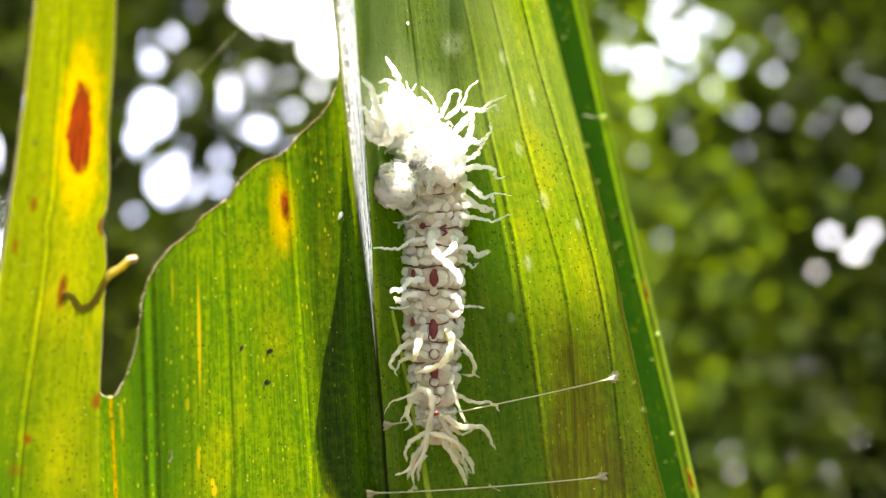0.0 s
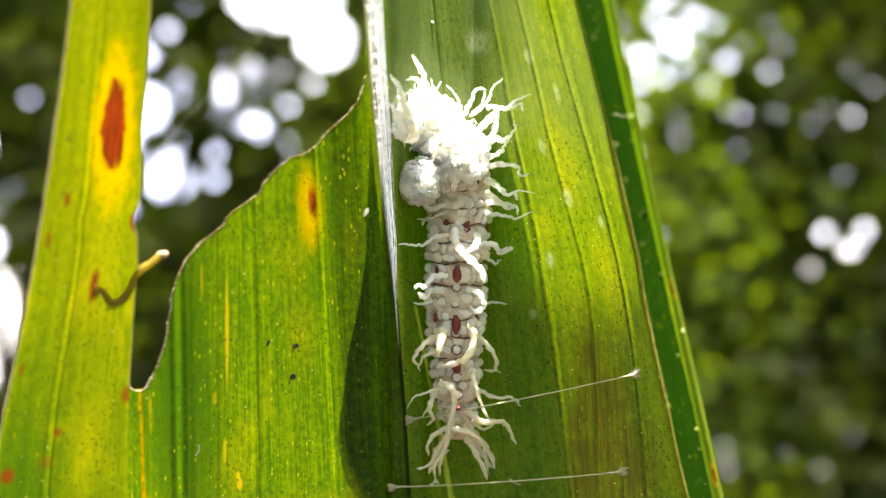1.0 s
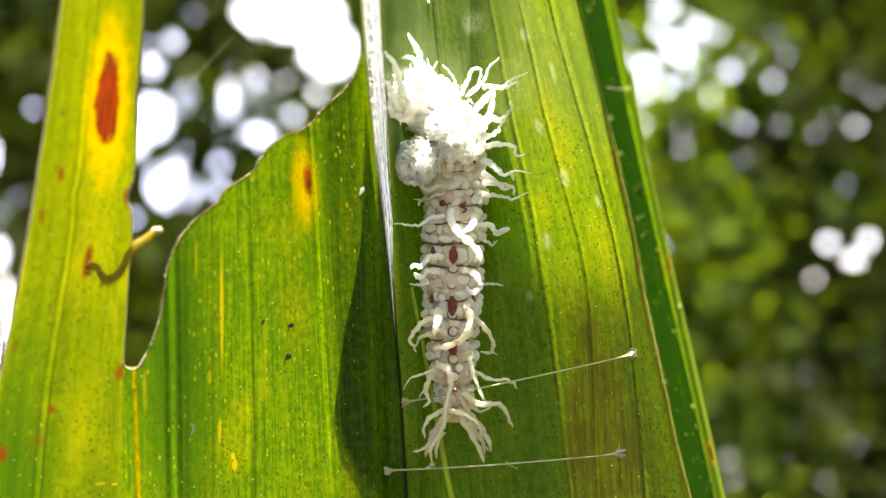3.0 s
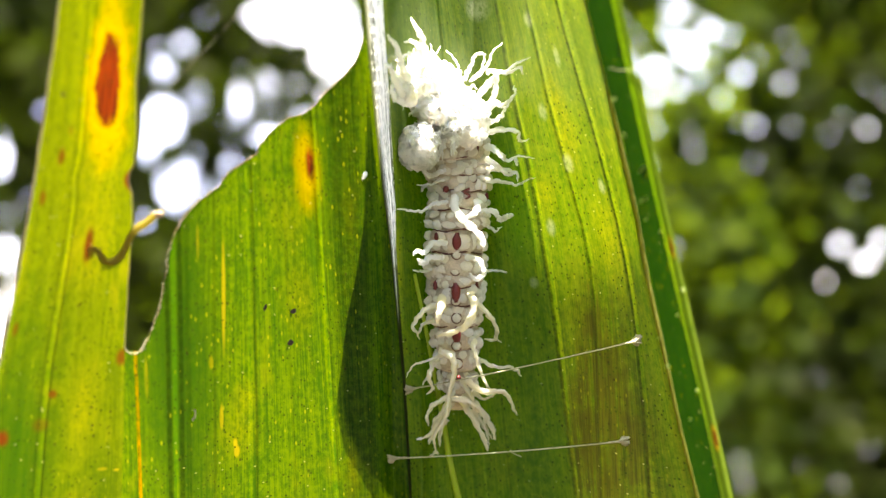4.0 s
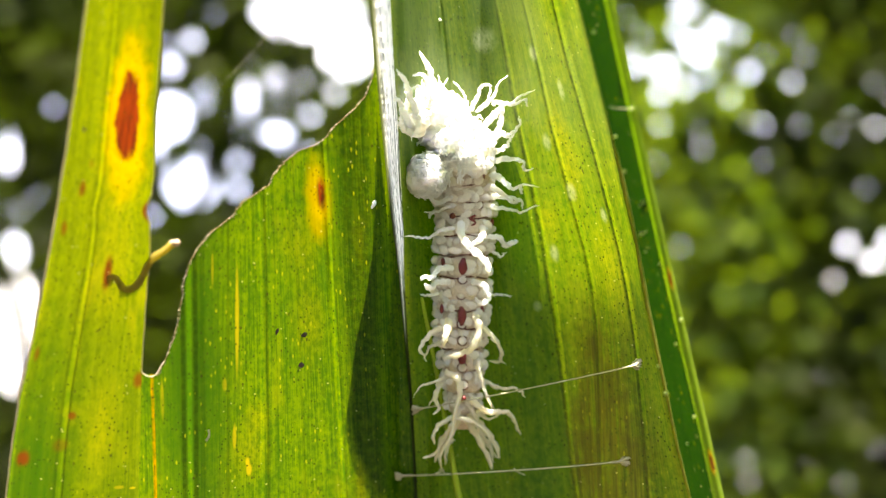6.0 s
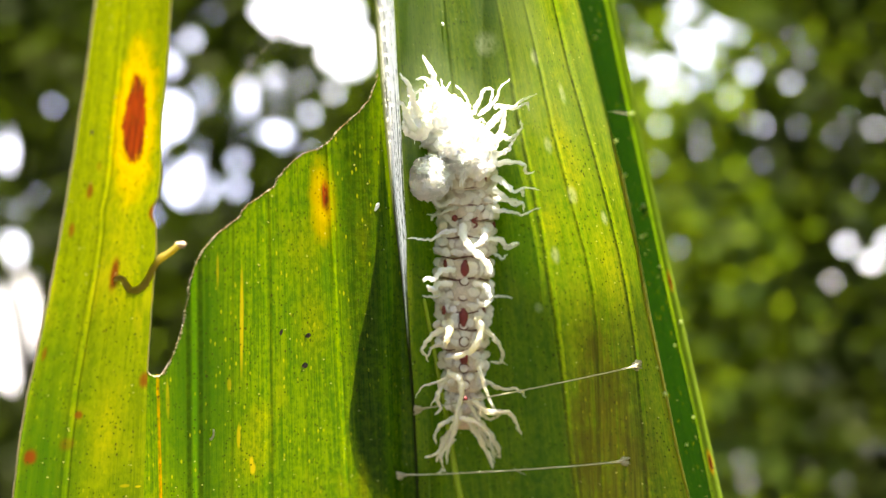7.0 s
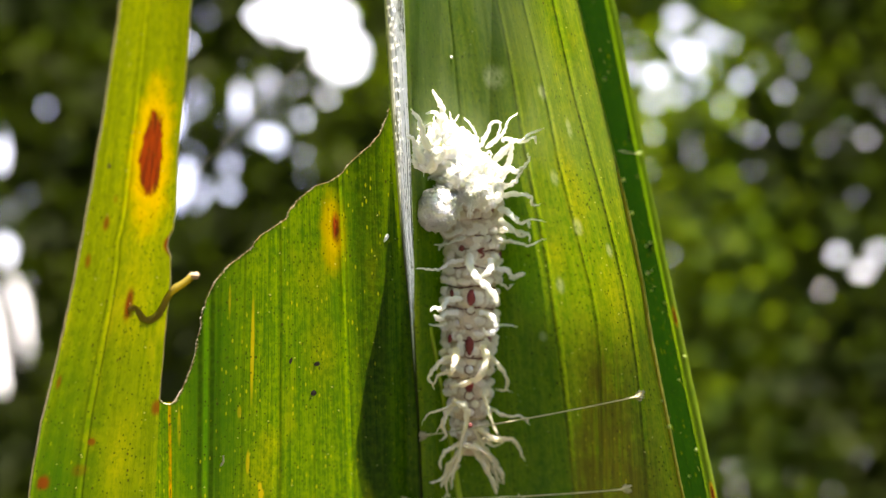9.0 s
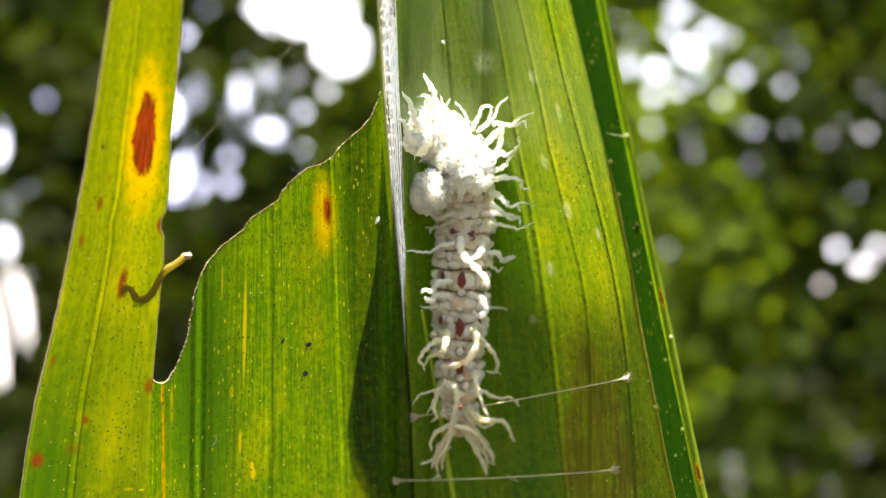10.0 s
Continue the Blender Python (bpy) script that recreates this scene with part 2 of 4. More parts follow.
def leaf_y(x, z):
    """The leaf's surface: a valley that faces the viewer, its top leaning forward."""
    k = min(max(x / 6.0, 0.0), 1.0)
    lean = -0.40 + 0.28 * min(max((x + 4) / 2.5, 0.0), 1.0) - (0.10 + 0.08 * math.tanh((z + 4.5) / 5.0)) * min(max((x - 3) / 4.0, 0.0), 1.0)
    q = x + 0.15 * z * k
    return 0.25 * (profile(q - 0.8) + 2 * profile(q) + profile(q + 0.8)) + lean * z


def front_y(x, z):
    """The narrow leaflet in front."""
    return -10.7 - 0.24 * z


def part(name, bm, material, parent, label=""):
    me = bpy.data.meshes.new(name)
    bm.to_mesh(me)
    bm.free()
    ob = new(name, me)
    ob.parent = parent
    me.materials.append(material)
    me.polygons.foreach_set("use_smooth", [True] * len(me.polygons))
    return tagged(ob, label)


def mesh_part(name, verts, faces, material, parent, label="", smooth=True):
    me = bpy.data.meshes.new(name)
    me.from_pydata([tuple(v) for v in verts], [], faces)
    me.materials.append(material)
    if smooth:
        me.polygons.foreach_set("use_smooth", [True] * len(me.polygons))
    ob = new(name, me)
    ob.parent = parent
    return tagged(ob, label)


def thing(name, label, category, group="", at=(0, 0, HIGH)):
    ob = new(name)
    ob.location = at
    ob.empty_display_size = 0.005
    return tagged(ob, label, category, group)


def along(points, z):
    """x of a line given by (x, z) points, at height z; it runs on straight past its ends."""
    pts = sorted(points, key=lambda p: p[1])
    if z <= pts[0][1]:
        (xa, za), (xb, zb) = pts[0], pts[1]
    elif z >= pts[-1][1]:
        (xa, za), (xb, zb) = pts[-2], pts[-1]
    else:
        for (xa, za), (xb, zb) in zip(pts, pts[1:]):
            if za <= z <= zb:
                break
    return xa + (xb - xa) * (z - za) / max(zb - za, 1e-6)


def spline(points, steps):
    """A smooth line through points (Catmull-Rom)."""
    p = [Vector(q) for q in points]
    p = [p[0] * 2 - p[1]] + p + [p[-1] * 2 - p[-2]]
    out = []
    for i in range(1, len(p) - 2):
        for k in range(steps):
            t = k / steps
            a, b, c, d = p[i - 1], p[i], p[i + 1], p[i + 2]
            out.append(0.5 * (2 * b + (c - a) * t + (2 * a - 5 * b + 4 * c - d) * t * t + (3 * b - a - 3 * c + d) * t ** 3))
    return out + [p[-2]]


def tube(points, radius, sides=7, flat=1.0, twist=0.0):
    """Vertices and faces of a tube in millimetres along points; radius(t) for t from 0 to 1."""
    verts, faces, n = [], [], len(points)
    for i, p in enumerate(points):
        d = (points[min(i + 1, n - 1)] - points[max(i - 1, 0)]).normalized()
        a = d.cross(Vector((0.2, 1, 0.1))).normalized()
        b = d.cross(a)
        r = radius(i / (n - 1))
        for k in range(sides):
            w = math.tau * k / sides
            tw = twist * i / n
            e, g = a * math.cos(tw) + b * math.sin(tw), b * math.cos(tw) - a * math.sin(tw)
            verts.append((p + (e * math.cos(w) + g * math.sin(w) * flat) * r) * MM)
    for i in range(n - 1):
        for k in range(sides):
            m = (k + 1) % sides
            faces.append((i * sides + k, i * sides + m, (i + 1) * sides + m, (i + 1) * sides + k))
    faces += [tuple(range(sides))[::-1], tuple((n - 1) * sides + k for k in range(sides))]
    return verts, faces


def blade(name, left, right, low, high, material, parent, label, surface=leaf_y, nu=70, step=0.2, across=None, relief=None, ragged=0.0):
    """A sheet of leaf between two edge lines, with its pleats; UV in millimetres."""
    nv = int((high - low) / step) + 1
    zs = [low + (high - low) * j / (nv - 1) for j in range(nv)]
    verts, uvs, faces = [], [], []
    for z in zs:
        a, b = along(left, z), along(right, z)
        if ragged:
            a += ragged * (noise.noise((z * 1.1, 3.1, 0)) + 0.6 * noise.noise((z * 4.0, 7.7, 0)))
        b = max(b, a + 0.02)
        for i in range(nu):
            f = i / (nu - 1)
            x = a + (b - a) * f
            uu = across(x, z, f)
            y = surface(x, z) + (relief(uu, z) if relief else 0)
            verts.append((x * MM, y * MM, z * MM))
            uvs.append((uu, z))
    for j in range(nv - 1):
        for i in range(nu - 1):
            k = j * nu + i
            faces.append((k, k + 1, k + nu + 1, k + nu))
    ob = mesh_part(name, verts, faces, material, parent, label)
    layer = ob.data.uv_layers.new(name="UVMap")
    order = np.array([v for f in faces for v in f])
    layer.data.foreach_set("uv", np.array(uvs, dtype=np.float32)[order].ravel())
    return ob


def lump(cx, cy, cz, rx, ry, rz, seed=0.0, rough=0.08, freq=1.5, nu=20, nv=14):
    """A rounded, uneven lump in millimetres."""
    verts, faces = [], []
    for j in range(nv + 1):
        th = math.pi * j / nv
        for i in range(nu):
            ph = math.tau * i / nu
            d = Vector((math.sin(th) * math.cos(ph), math.sin(th) * math.sin(ph), math.cos(th)))
            k = 1 + rough * noise.noise(d * freq + Vector((seed, seed * 0.7, 0)))
            verts.append(Vector((cx + rx * d.x * k, cy + ry * d.y * k, cz + rz * d.z * k)) * MM)
    for j in range(nv):
        for i in range(nu):
            m = (i + 1) % nu
            faces.append((j * nu + i, (j + 1) * nu + i, (j + 1) * nu + m, j * nu + m))
    return verts, faces


rng = np.random.default_rng(7)

# ---- the palm leaf ----
DARK, PALE, RUST = (0.22, 0.26, 0.12), (1.55, 1.5, 1.3), (1.3, 0.62, 0.4)
palm_leaf = thing("palm_leaf", "backlit green palm leaflet, torn and spotted, hanging freely", "leaf")

STRIP_L = [(-24.45, 16.66), (-25.51, 11.95), (-26.75, 6.69), (-28.01, 1.63), (-29.39, -3.20), (-30.53, -6.93), (-31.78, -10.77), (-32.97, -15.20), (-33.50, -17.47)]
STRIP_R = [(-19.59, 17.04), (-19.86, 14.84), (-20.20, 12.59), (-20.63, 9.94), (-21.02, 5.68), (-21.33, 4.29), (-21.69, 3.61), (-21.83, 2.97), (-21.62, 2.33), (-21.75, 0.45), (-22.38, -3.30), (-22.91, -6.73), (-23.25, -9.02), (-23.79, -13.90), (-24.48, -19.63)]
CUT = [(-23.34, -19.72), (-22.68, -13.94), (-22.14, -9.40), (-21.42, -8.08), (-20.76, -6.56), (-20.20, -4.62), (-19.78, -2.49), (-19.42, -1.01), (-18.67, 0.46), (-17.67, 1.64), (-16.28, 2.80), (-15.44, 3.99), (-14.22, 4.77),
       (-13.53, 5.25), (-13.17, 6.01), (-12.31, 7.07), (-11.28, 7.94), (-10.06, 8.34), (-9.14, 9.10), (-8.58, 9.83), (-7.73, 10.67), (-6.88, 11.55), (-6.24, 12.26), (-5.57, 13.87), (-5.47, 14.90), (-5.63, 18.66)]
RIB_L = [(-5.59, 18.66), (-5.35, 14.71), (-5.02, 10.61), (-4.64, 5.91), (-4.24, 1.89), (-3.85, -1.83), (-3.42, -7.66), (-3.04, -12.70), (-2.61, -22.14)]
RIB_R = [(-4.29, 18.91), (-4.11, 14.91), (-3.89, 10.77), (-3.71, 5.99), (-3.54, 1.91), (-3.54, -1.84), (-3.28, -7.67), (-2.94, -12.71), (-2.51, -22.12)]
EDGE_R = [(10.65, 19.10), (12.80, 11.48), (14.08, 6.28), (15.53, 0.95), (16.64, -4.50), (18.12, -10.93), (19.37, -16.52), (20.40, -20.35)]
TOP, BOTTOM = 26.0, -34.0


def strip_u(x, z, f):
    return 9.0 * f


def left_u(x, z, f=0):
    """The grain fans out towards the strip."""
    return x - min(max((-x - 11.0) * 0.0115, -0.02), 0.062) * (z + 7)


def left_at(x, z):
    return left_u(x, z), z


VEIN_A = [(3.88, 22.77), (4.30, 20.82), (5.00, 17.02), (5.57, 13.74), (6.35, 10.0), (7.46, 5.31), (8.36, 1.02), (9.31, -4.34), (9.83, -7.78), (10.38, -11.76), (11.27, -18.32), (12.12, -24.49)]
VEIN_B = [(5.98, 21.94), (7.55, 15.6), (8.83, 10.22), (10.01, 6.1), (11.77, 0.05), (12.46, -3.24), (12.84, -6.09), (13.08, -9.47), (13.31, -13.4), (13.86, -24.11)]
VEIN_C = [(8.21, 21.23), (9.67, 15.64), (11.72, 9.03), (12.93, 5.02), (14.19, 0.5), (14.93, -2.7), (15.53, -5.93), (15.92, -8.72), (16.75, -15.82), (17.49, -23.11)]


def right_u(x, z, f=0):
    """Across the right half, 0 at the midrib and 20 at the margin, the grooves at fixed places."""
    return float(np.interp(x, [along(q, z) for q in (RIB_R, VEIN_A, VEIN_B, VEIN_C, EDGE_R)], [0, 11.3, 14.5, 17.6, 20]))


def right_at(x, z):
    return right_u(x, z), z


def cord(u, at, width, height):
    return height * math.exp(-((u - at) / width) ** 2)


def strip_relief(u, z):
    return 0.015 * math.sin(u * 5.2) - cord(u, 3.5, 0.12, 0.03) + cord(u, 3.8, 0.14, 0.03)


LEFT_VEINS = (-19.74, -6.84), (-18.85, -6.89), (-14.28, -7.12), (-9.36, -2.67), (-9.04, -12.20)
VL = [left_u(*q) for q in LEFT_VEINS]


def left_relief(u, z):
    y = 0.05 * noise.noise((u * 1.3, z * 0.03, 0)) + 0.03 * noise.noise((u * 3.7, z * 0.05, 4))
    for at in VL:
        y += cord(u, at + 0.12, 0.16, 0.035) - cord(u, at - 0.25, 0.2, 0.02)
    return y


def right_relief(u, z):
    y = 0.04 * noise.noise((u * 1.2, z * 0.03, 2)) + 0.02 * noise.noise((u * 3.1, z * 0.05, 7))
    for at in (5.2, 11.3, 14.5, 17.6):
        y += cord(u, at, 0.16, 0.14) - cord(u, at + 0.45, 0.25, 0.06)
    return y


strip_mat = blade_material("yellow_green_leaf", (0.03281, 0.05391, 0.005191), (0.075, 0.09124, 0.00649), (0.147, 0.187, 0.0017), (0.282, 0.312, 0.0028),
    veins_and_shade=[(3.86, 0.12, DARK, 0.6), (3.66, 0.14, PALE, 0.5), (3.3, 0.2, DARK, 0.3), (3.48, 0.1, PALE, 0.35), (0.1, 0.35, (1.6, 1.5, 2.5), 0.6), (8.9, 0.25, (1.4, 1.3, 2), 0.4)],
    spots=[(6.0, 9.68, 1.3, 3.0, 1.6)],
    stains=[(4.08, -12.3, 0.28, 0.3, 0.8), (2.08, 4.65, 0.28, 0.55, 0.8), (0.94, 1.85, 0.22, 0.5, 0.7), (0.62, -7.4, 0.18, 0.5, 0.6), (0.9, -15.6, 0.45, 0.6, 0.95), (5.3, -1.5, 0.36, 1.15, 0.95), (8.8, -9.7, 0.4, 0.6, 0.8), (2.6, 6.4, 0.2, 0.3, 0.4), (3.7, 11.2, 0.15, 0.3, 0.4), (3.45, -14.66, 0.5, 0.5, 0.35), (9.0, 3.1, 0.4, 0.75, 0.95)],
    patches=[(5.9, 8.0, 2.0, 5.5), (5.6, -1.6, 1.4, 3.0), (6.2, -13.5, 1.0, 3.0), (3.98, -12.22, 0.7, 0.8)],
    greens=[(1.6, -18.0, 2.8, 9.0, 1.0), (1.2, -6.0, 1.8, 6.0, 0.25), (7.6, -20.0, 1.0, 6.0, 0.4), (5.5, -24.0, 4.0, 5.5, 0.5), (4.6, -9.5, 5.0, 9.0, 0.4)], flecks=[(7.69, -18.45, 0.32, 0.13), (8.6, -18.6, 0.2, 0.1)], clear=0.6)
left_mat = blade_material("sunlit_green_leaf", (0.02065, 0.05049, 0.00459), (0.0459, 0.08262, 0.005508), (0.0480, 0.1260, 0.0012), (0.2080, 0.2930, 0.0023),
    # the first, broad band is shade beside the midrib, painted into the colour
    veins_and_shade=[(-6.88, 2.3, (0.34, 0.36, 0.3), 0.9), (VL[0], 0.24, (1.9, 1.8, 1.4), 0.95), (VL[0] - 0.42, 0.26, DARK, 0.75), (VL[0] + 0.42, 0.26, DARK, 0.75), (VL[1], 0.3, DARK, 0.3), (VL[2], 0.16, DARK, 0.55),
           (VL[2] - 0.4, 0.2, PALE, 0.45), (VL[3], 0.15, DARK, 0.75, -3.0), (VL[4] + 0.3, 0.14, DARK, 0.4), (VL[4], 0.34, (1.9, 1.7, 1.5), 1.0), (-22.38, 0.17, (5.0, 1.4, 0.5), 1.0), (-11.8, 0.16, DARK, 0.2), (-17.1, 0.16, DARK, 0.3)],
    spots=[(*left_at(-9.74, 4.75), 0.36, 1.15, 2.3, 0.3)],
    patches=[(*left_at(-15.43, -13.42), 0.8, 1.1), (*left_at(-11.04, -5.4), 1.0, 2.6), (*left_at(-11.5, 0.5), 1.2, 2.0), (*left_at(-16.3, -16.5), 1.2, 2.0)],
    greens=[(*left_at(-19.8, -10.0), 2.8, 14.0, 1.0), (*left_at(-13.0, -22.0), 4.0, 7.0, 0.25), (*left_at(-8.0, 7.5), 2.2, 6.0, 0.5), (*left_at(-12.0, -3.5), 2.6, 9.0, 0.45), (*left_at(-7.6, -3.0), 1.6, 8.0, 0.4)],
    yellowing=0.7, streaks=0.6, bands=0.4, beads=0.3, freckles=0.65,
    flecks=[(-16.47, -5.27, 0.13, 3.8), (*left_at(-17.8, -1.2), 0.07, 1.3), (*left_at(-17.56, -10.44), 0.15, 0.5), (*left_at(-17.13, -14.94), 0.13, 1.0), (*left_at(-16.3, -17.24), 0.15, 0.4),
            (*left_at(-16.23, -17.9), 0.18, 0.5), (*left_at(-21.94, -11.3), 0.12, 1.6)], clear=0.6)
right_mat = blade_material("dark_green_leaf", (0.03468, 0.0809, 0.006935), (0.1156, 0.1618, 0.01156), (0.08447, 0.1730, 0.002311), (0.2200, 0.2762, 0.004624),
    veins_and_shade=[(5.2, 0.2, (1.7, 1.6, 2.2), 0.5), (6.9, 0.12, DARK, 0.35), (11.3, 0.24, DARK, 0.9), (11.62, 0.2, PALE, 0.7), (14.45, 0.17, DARK, 0.85), (14.7, 0.14, PALE, 0.45), (17.5, 0.17, DARK, 0.95), (17.75, 0.2, PALE, 0.6),
           (13.0, 0.3, DARK, 0.2), (16.2, 0.25, PALE, 0.25), (19.2, 0.5, PALE, 0.4), (19.9, 0.7, (0.9, 0.7, 0.5), 0.6)],
    patches=[(*right_at(10.19, 7.43), 0.8, 2.2), (*right_at(8.9, 2.7), 0.7, 1.5), (*right_at(9.24, 10.6), 0.7, 1.6), (*right_at(13.85, -1.3), 1.2, 3.0)],
    browns=[(*right_at(13.4, -13.0), 2.4, 8.0), (*right_at(14.6, -19.0), 3.0, 7.0), (12.6, -20.0, 1.2, 7.0), (*right_at(13.0, -7.5), 0.7, 3.0)],
    pales=[(*right_at(3.32, 18.41), 1.0, 0.9, 0.85), (*right_at(7.14, 16.5), 0.35, 0.6, 0.55), (*right_at(9.33, 13.4), 0.22, 0.7, 0.5), (*right_at(8.44, 9.37), 0.3, 0.6, 0.35), (*right_at(10.5, 5.16), 0.32, 0.6, 0.4),
           (*right_at(8.14, -4.61), 0.3, 0.4, 0.4), (*right_at(9.43, 0.05), 0.28, 0.6, 0.35), (*right_at(12.93, 3.2), 0.2, 0.5, 0.4)],
    clear=0.5, gloss=0.4, milky_sheen=0.75, streaks=0.34, bands=0.2, yellowing=0.5, beads=0.55, freckles=0.3)

blade("torn_strip", STRIP_L, STRIP_R, BOTTOM, 26.0, strip_mat, palm_leaf, "yellow-green strip with a brown lesion ringed in yellow", nu=80, across=strip_u, relief=strip_relief, step=0.25)
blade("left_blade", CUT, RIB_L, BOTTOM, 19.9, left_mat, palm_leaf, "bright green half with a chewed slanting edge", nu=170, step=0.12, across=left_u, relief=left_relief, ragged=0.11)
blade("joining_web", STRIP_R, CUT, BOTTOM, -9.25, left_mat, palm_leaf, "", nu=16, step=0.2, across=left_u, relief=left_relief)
blade("right_blade", RIB_R, EDGE_R, BOTTOM, TOP, right_mat, palm_leaf, "darker green half with long grooves", nu=150, step=0.25, across=right_u, relief=right_relief)

n = Nodes("midrib_painted_glint")
uv = n.add("ShaderNodeUVMap").outputs[0]
sep = n.add("ShaderNodeSeparateXYZ", uv)
f_, z_ = sep.outputs[0], sep.outputs[1]
fibres = n.noise(n.scaled(uv, 15.0, 0.10, 1), 1.0, 2.0, 0.6)
flaky = n.noise(n.scaled(uv, 14.0, 1.6, 1), 1.0, 4.0, 0.7)
# white streaks carry the midrib's glint, painted into the colour and fading downwards
grain = n.step(n.math("ADD", n.math("MULTIPLY", fibres, 0.7), n.math("MULTIPLY", flaky, 0.4)), 0.47, 0.58)
crest = n.math("MULTIPLY", n.math("SUBTRACT", 1.0, n.step(n.math("ABSOLUTE", n.math("SUBTRACT", f_, 0.56)), 0.05, 0.36)), n.step(n.math("ADD", n.math("MULTIPLY", flaky, 0.5), n.math("MULTIPLY", fibres, 0.5)), 0.38, 0.52))
grain = n.math("MAXIMUM", n.math("MULTIPLY", grain, n.step(f_, 0.05, 0.45)), crest)
painted_sheen = n.math("MAXIMUM", n.step(n.math("ADD", z_, n.math("MULTIPLY", n.math("SUBTRACT", n.noise(uv, 0.9, 3.0), 0.5), 5.0)), -4.5, 1.5), n.math("MULTIPLY", n.step(z_, -8.5, -5.0), n.math("SUBTRACT", 1.0, n.step(n.math("ABSOLUTE", n.math("SUBTRACT", f_, 0.4)), 0.1, 0.3))))
grain = n.math("MULTIPLY", grain, painted_sheen)
rib_mat = n.surface(n.mix(grain, (0.09, 0.10, 0.05), (0.96, 0.94, 0.86)), 0.25, n.bump(n.math("ADD", flaky, fibres), 0.4, 0.0001), 0.78, n.mix(grain, (0.07, 0.085, 0.025), (1.0, 0.98, 0.90)))
shade_mat = blade_material("shade_layer_leaf", (0.045, 0.100, 0.0060), (0.095, 0.160, 0.0080), (0.085, 0.24, 0.0021), (0.22, 0.38, 0.003), clear=0.5)
shade_mat_valley = blade_material("second_shade_layer", (0.03, 0.075, 0.0075), (0.0675, 0.12, 0.009), (0.20, 0.50, 0.004), (0.42, 0.70, 0.008), clear=0.6)
rim_mat = plain("dry_leaf_edge", (0.72, 0.64, 0.42), 0.7, 0.5, 2500.0, 0.6, 0.0001, 0.35, (0.6, 0.5, 0.2))
brown_rim_mat = plain("browned_leaf_edge", (0.34, 0.24, 0.07), 0.7, 0.3, 2500.0, 0.6, 0.0001, 0.35, (0.40, 0.26, 0.04))

# midrib, a ridge between the two halves
def rib_relief(f, z):
    """A ridge with flakes of wax that stand upright on it, each fibre with its own."""
    wide = along(RIB_R, z) - along(RIB_L, z)
    fibre = math.floor(f * 16 + 0.5)
    long = 1.0 + 0.8 * abs(noise.noise((fibre * 3.7, 1.5, 0)))
    flake = (z / long + 7.31 * fibre + 0.4 * noise.noise((fibre * 5.1, z * 0.4, 2))) % 1.0
    lift = max(0.0, min(1.0, 2.2 * noise.noise((fibre * 2.9, z * 0.22, 6)) + 0.75)) if 0.15 < f < 0.92 else 0.0
    return -0.5 * min(wide, 1.0) * math.sin(math.pi * f) - 0.05 + 0.16 * long * lift * (flake - 0.6) * min(wide, 1.0) + 0.04 * math.sin(f * 19)


blade("midrib", [(x - 0.08, z) for x, z in RIB_L], [(x + 0.08, z) for x, z in RIB_R], BOTTOM, TOP, rib_mat, palm_leaf, "whitish midrib with flaking wax, its shine painted in", nu=33, step=0.12, across=lambda x, z, f: f, relief=rib_relief)


def edge_rim(name, line, low, high, r, material, parent, surface=leaf_y, rough=1.0, step=0.12, bumpy=0.9):
    n = int((high - low) / step)
    pts = []
    for j in range(n + 1):
        z = low + (high - low) * j / n
        x = along(line, z) + rough * 0.11 * (noise.noise((z * 1.1, 3.1, 0)) + 0.6 * noise.noise((z * 4.0, 7.7, 0)))
        pts.append(Vector((x, surface(x, z), z)))
    v, f = tube(pts, lambda t: r * (0.7 + bumpy * abs(noise.noise((t * n * 0.35, 1.3, 0)))), 6)
    return mesh_part(name, v, f, material, parent)


edge_rim("chewed_edge", CUT, -9.40 + 0.0, 14.28, 0.025, brown_rim_mat, palm_leaf)
verts, faces = [], []
for _ in range(300):
    z = rng.uniform(-9.31, 14.28)
    x = along(CUT, z) + rng.normal(0, 0.05) + 0.11 * (noise.noise((z * 1.1, 3.1, 0)) + 0.6 * noise.noise((z * 4.0, 7.7, 0)))
    a, b = lump(x, leaf_y(x, z), z, *rng.uniform(0.015, 0.06, 3), rng.uniform(0, 9), 0.5, 2.0, 6, 4)
    k = len(verts)
    verts += a
    faces += [tuple(q + k for q in face) for face in b]
tagged(mesh_part("edge_crust", verts, faces, rim_mat, palm_leaf), kind="stuff")
pts = spline([(x, y - 0.03, z) for x, y, z in ((-23.27, -4.22, -8.84), (-23.14, -4.05, -9.2), (-22.88, -3.92, -9.38), (-22.51, -3.83, -9.43), (-22.17, -3.85, -9.22), (-21.88, -3.96, -8.78), (-21.64, -4.07, -8.34))], 6)
v, f = tube(pts, lambda t: 0.04 + 0.04 * noise.noise((t * 9, 2, 0)), 6)
mesh_part("notch_edge", v, f, rim_mat, palm_leaf, "dry pale rim of the notch")
edge_rim("strip_edge", STRIP_L, BOTTOM, 26.0, 0.09, rim_mat, palm_leaf, rough=0.4, bumpy=0.25)
edge_rim("strip_edge", STRIP_R, -9.02, 26.0, 0.05, rim_mat, palm_leaf, rough=0.3, bumpy=0.25)
edge_rim("outer_edge", EDGE_R, BOTTOM, TOP, 0.24, plain("leaf_margin", (0.16, 0.16, 0.035), 0.6, 0.7, 1500.0, translucent=0.5, through=(0.36, 0.36, 0.03), spec=0.1), palm_leaf, rough=0.4, bumpy=0.2)

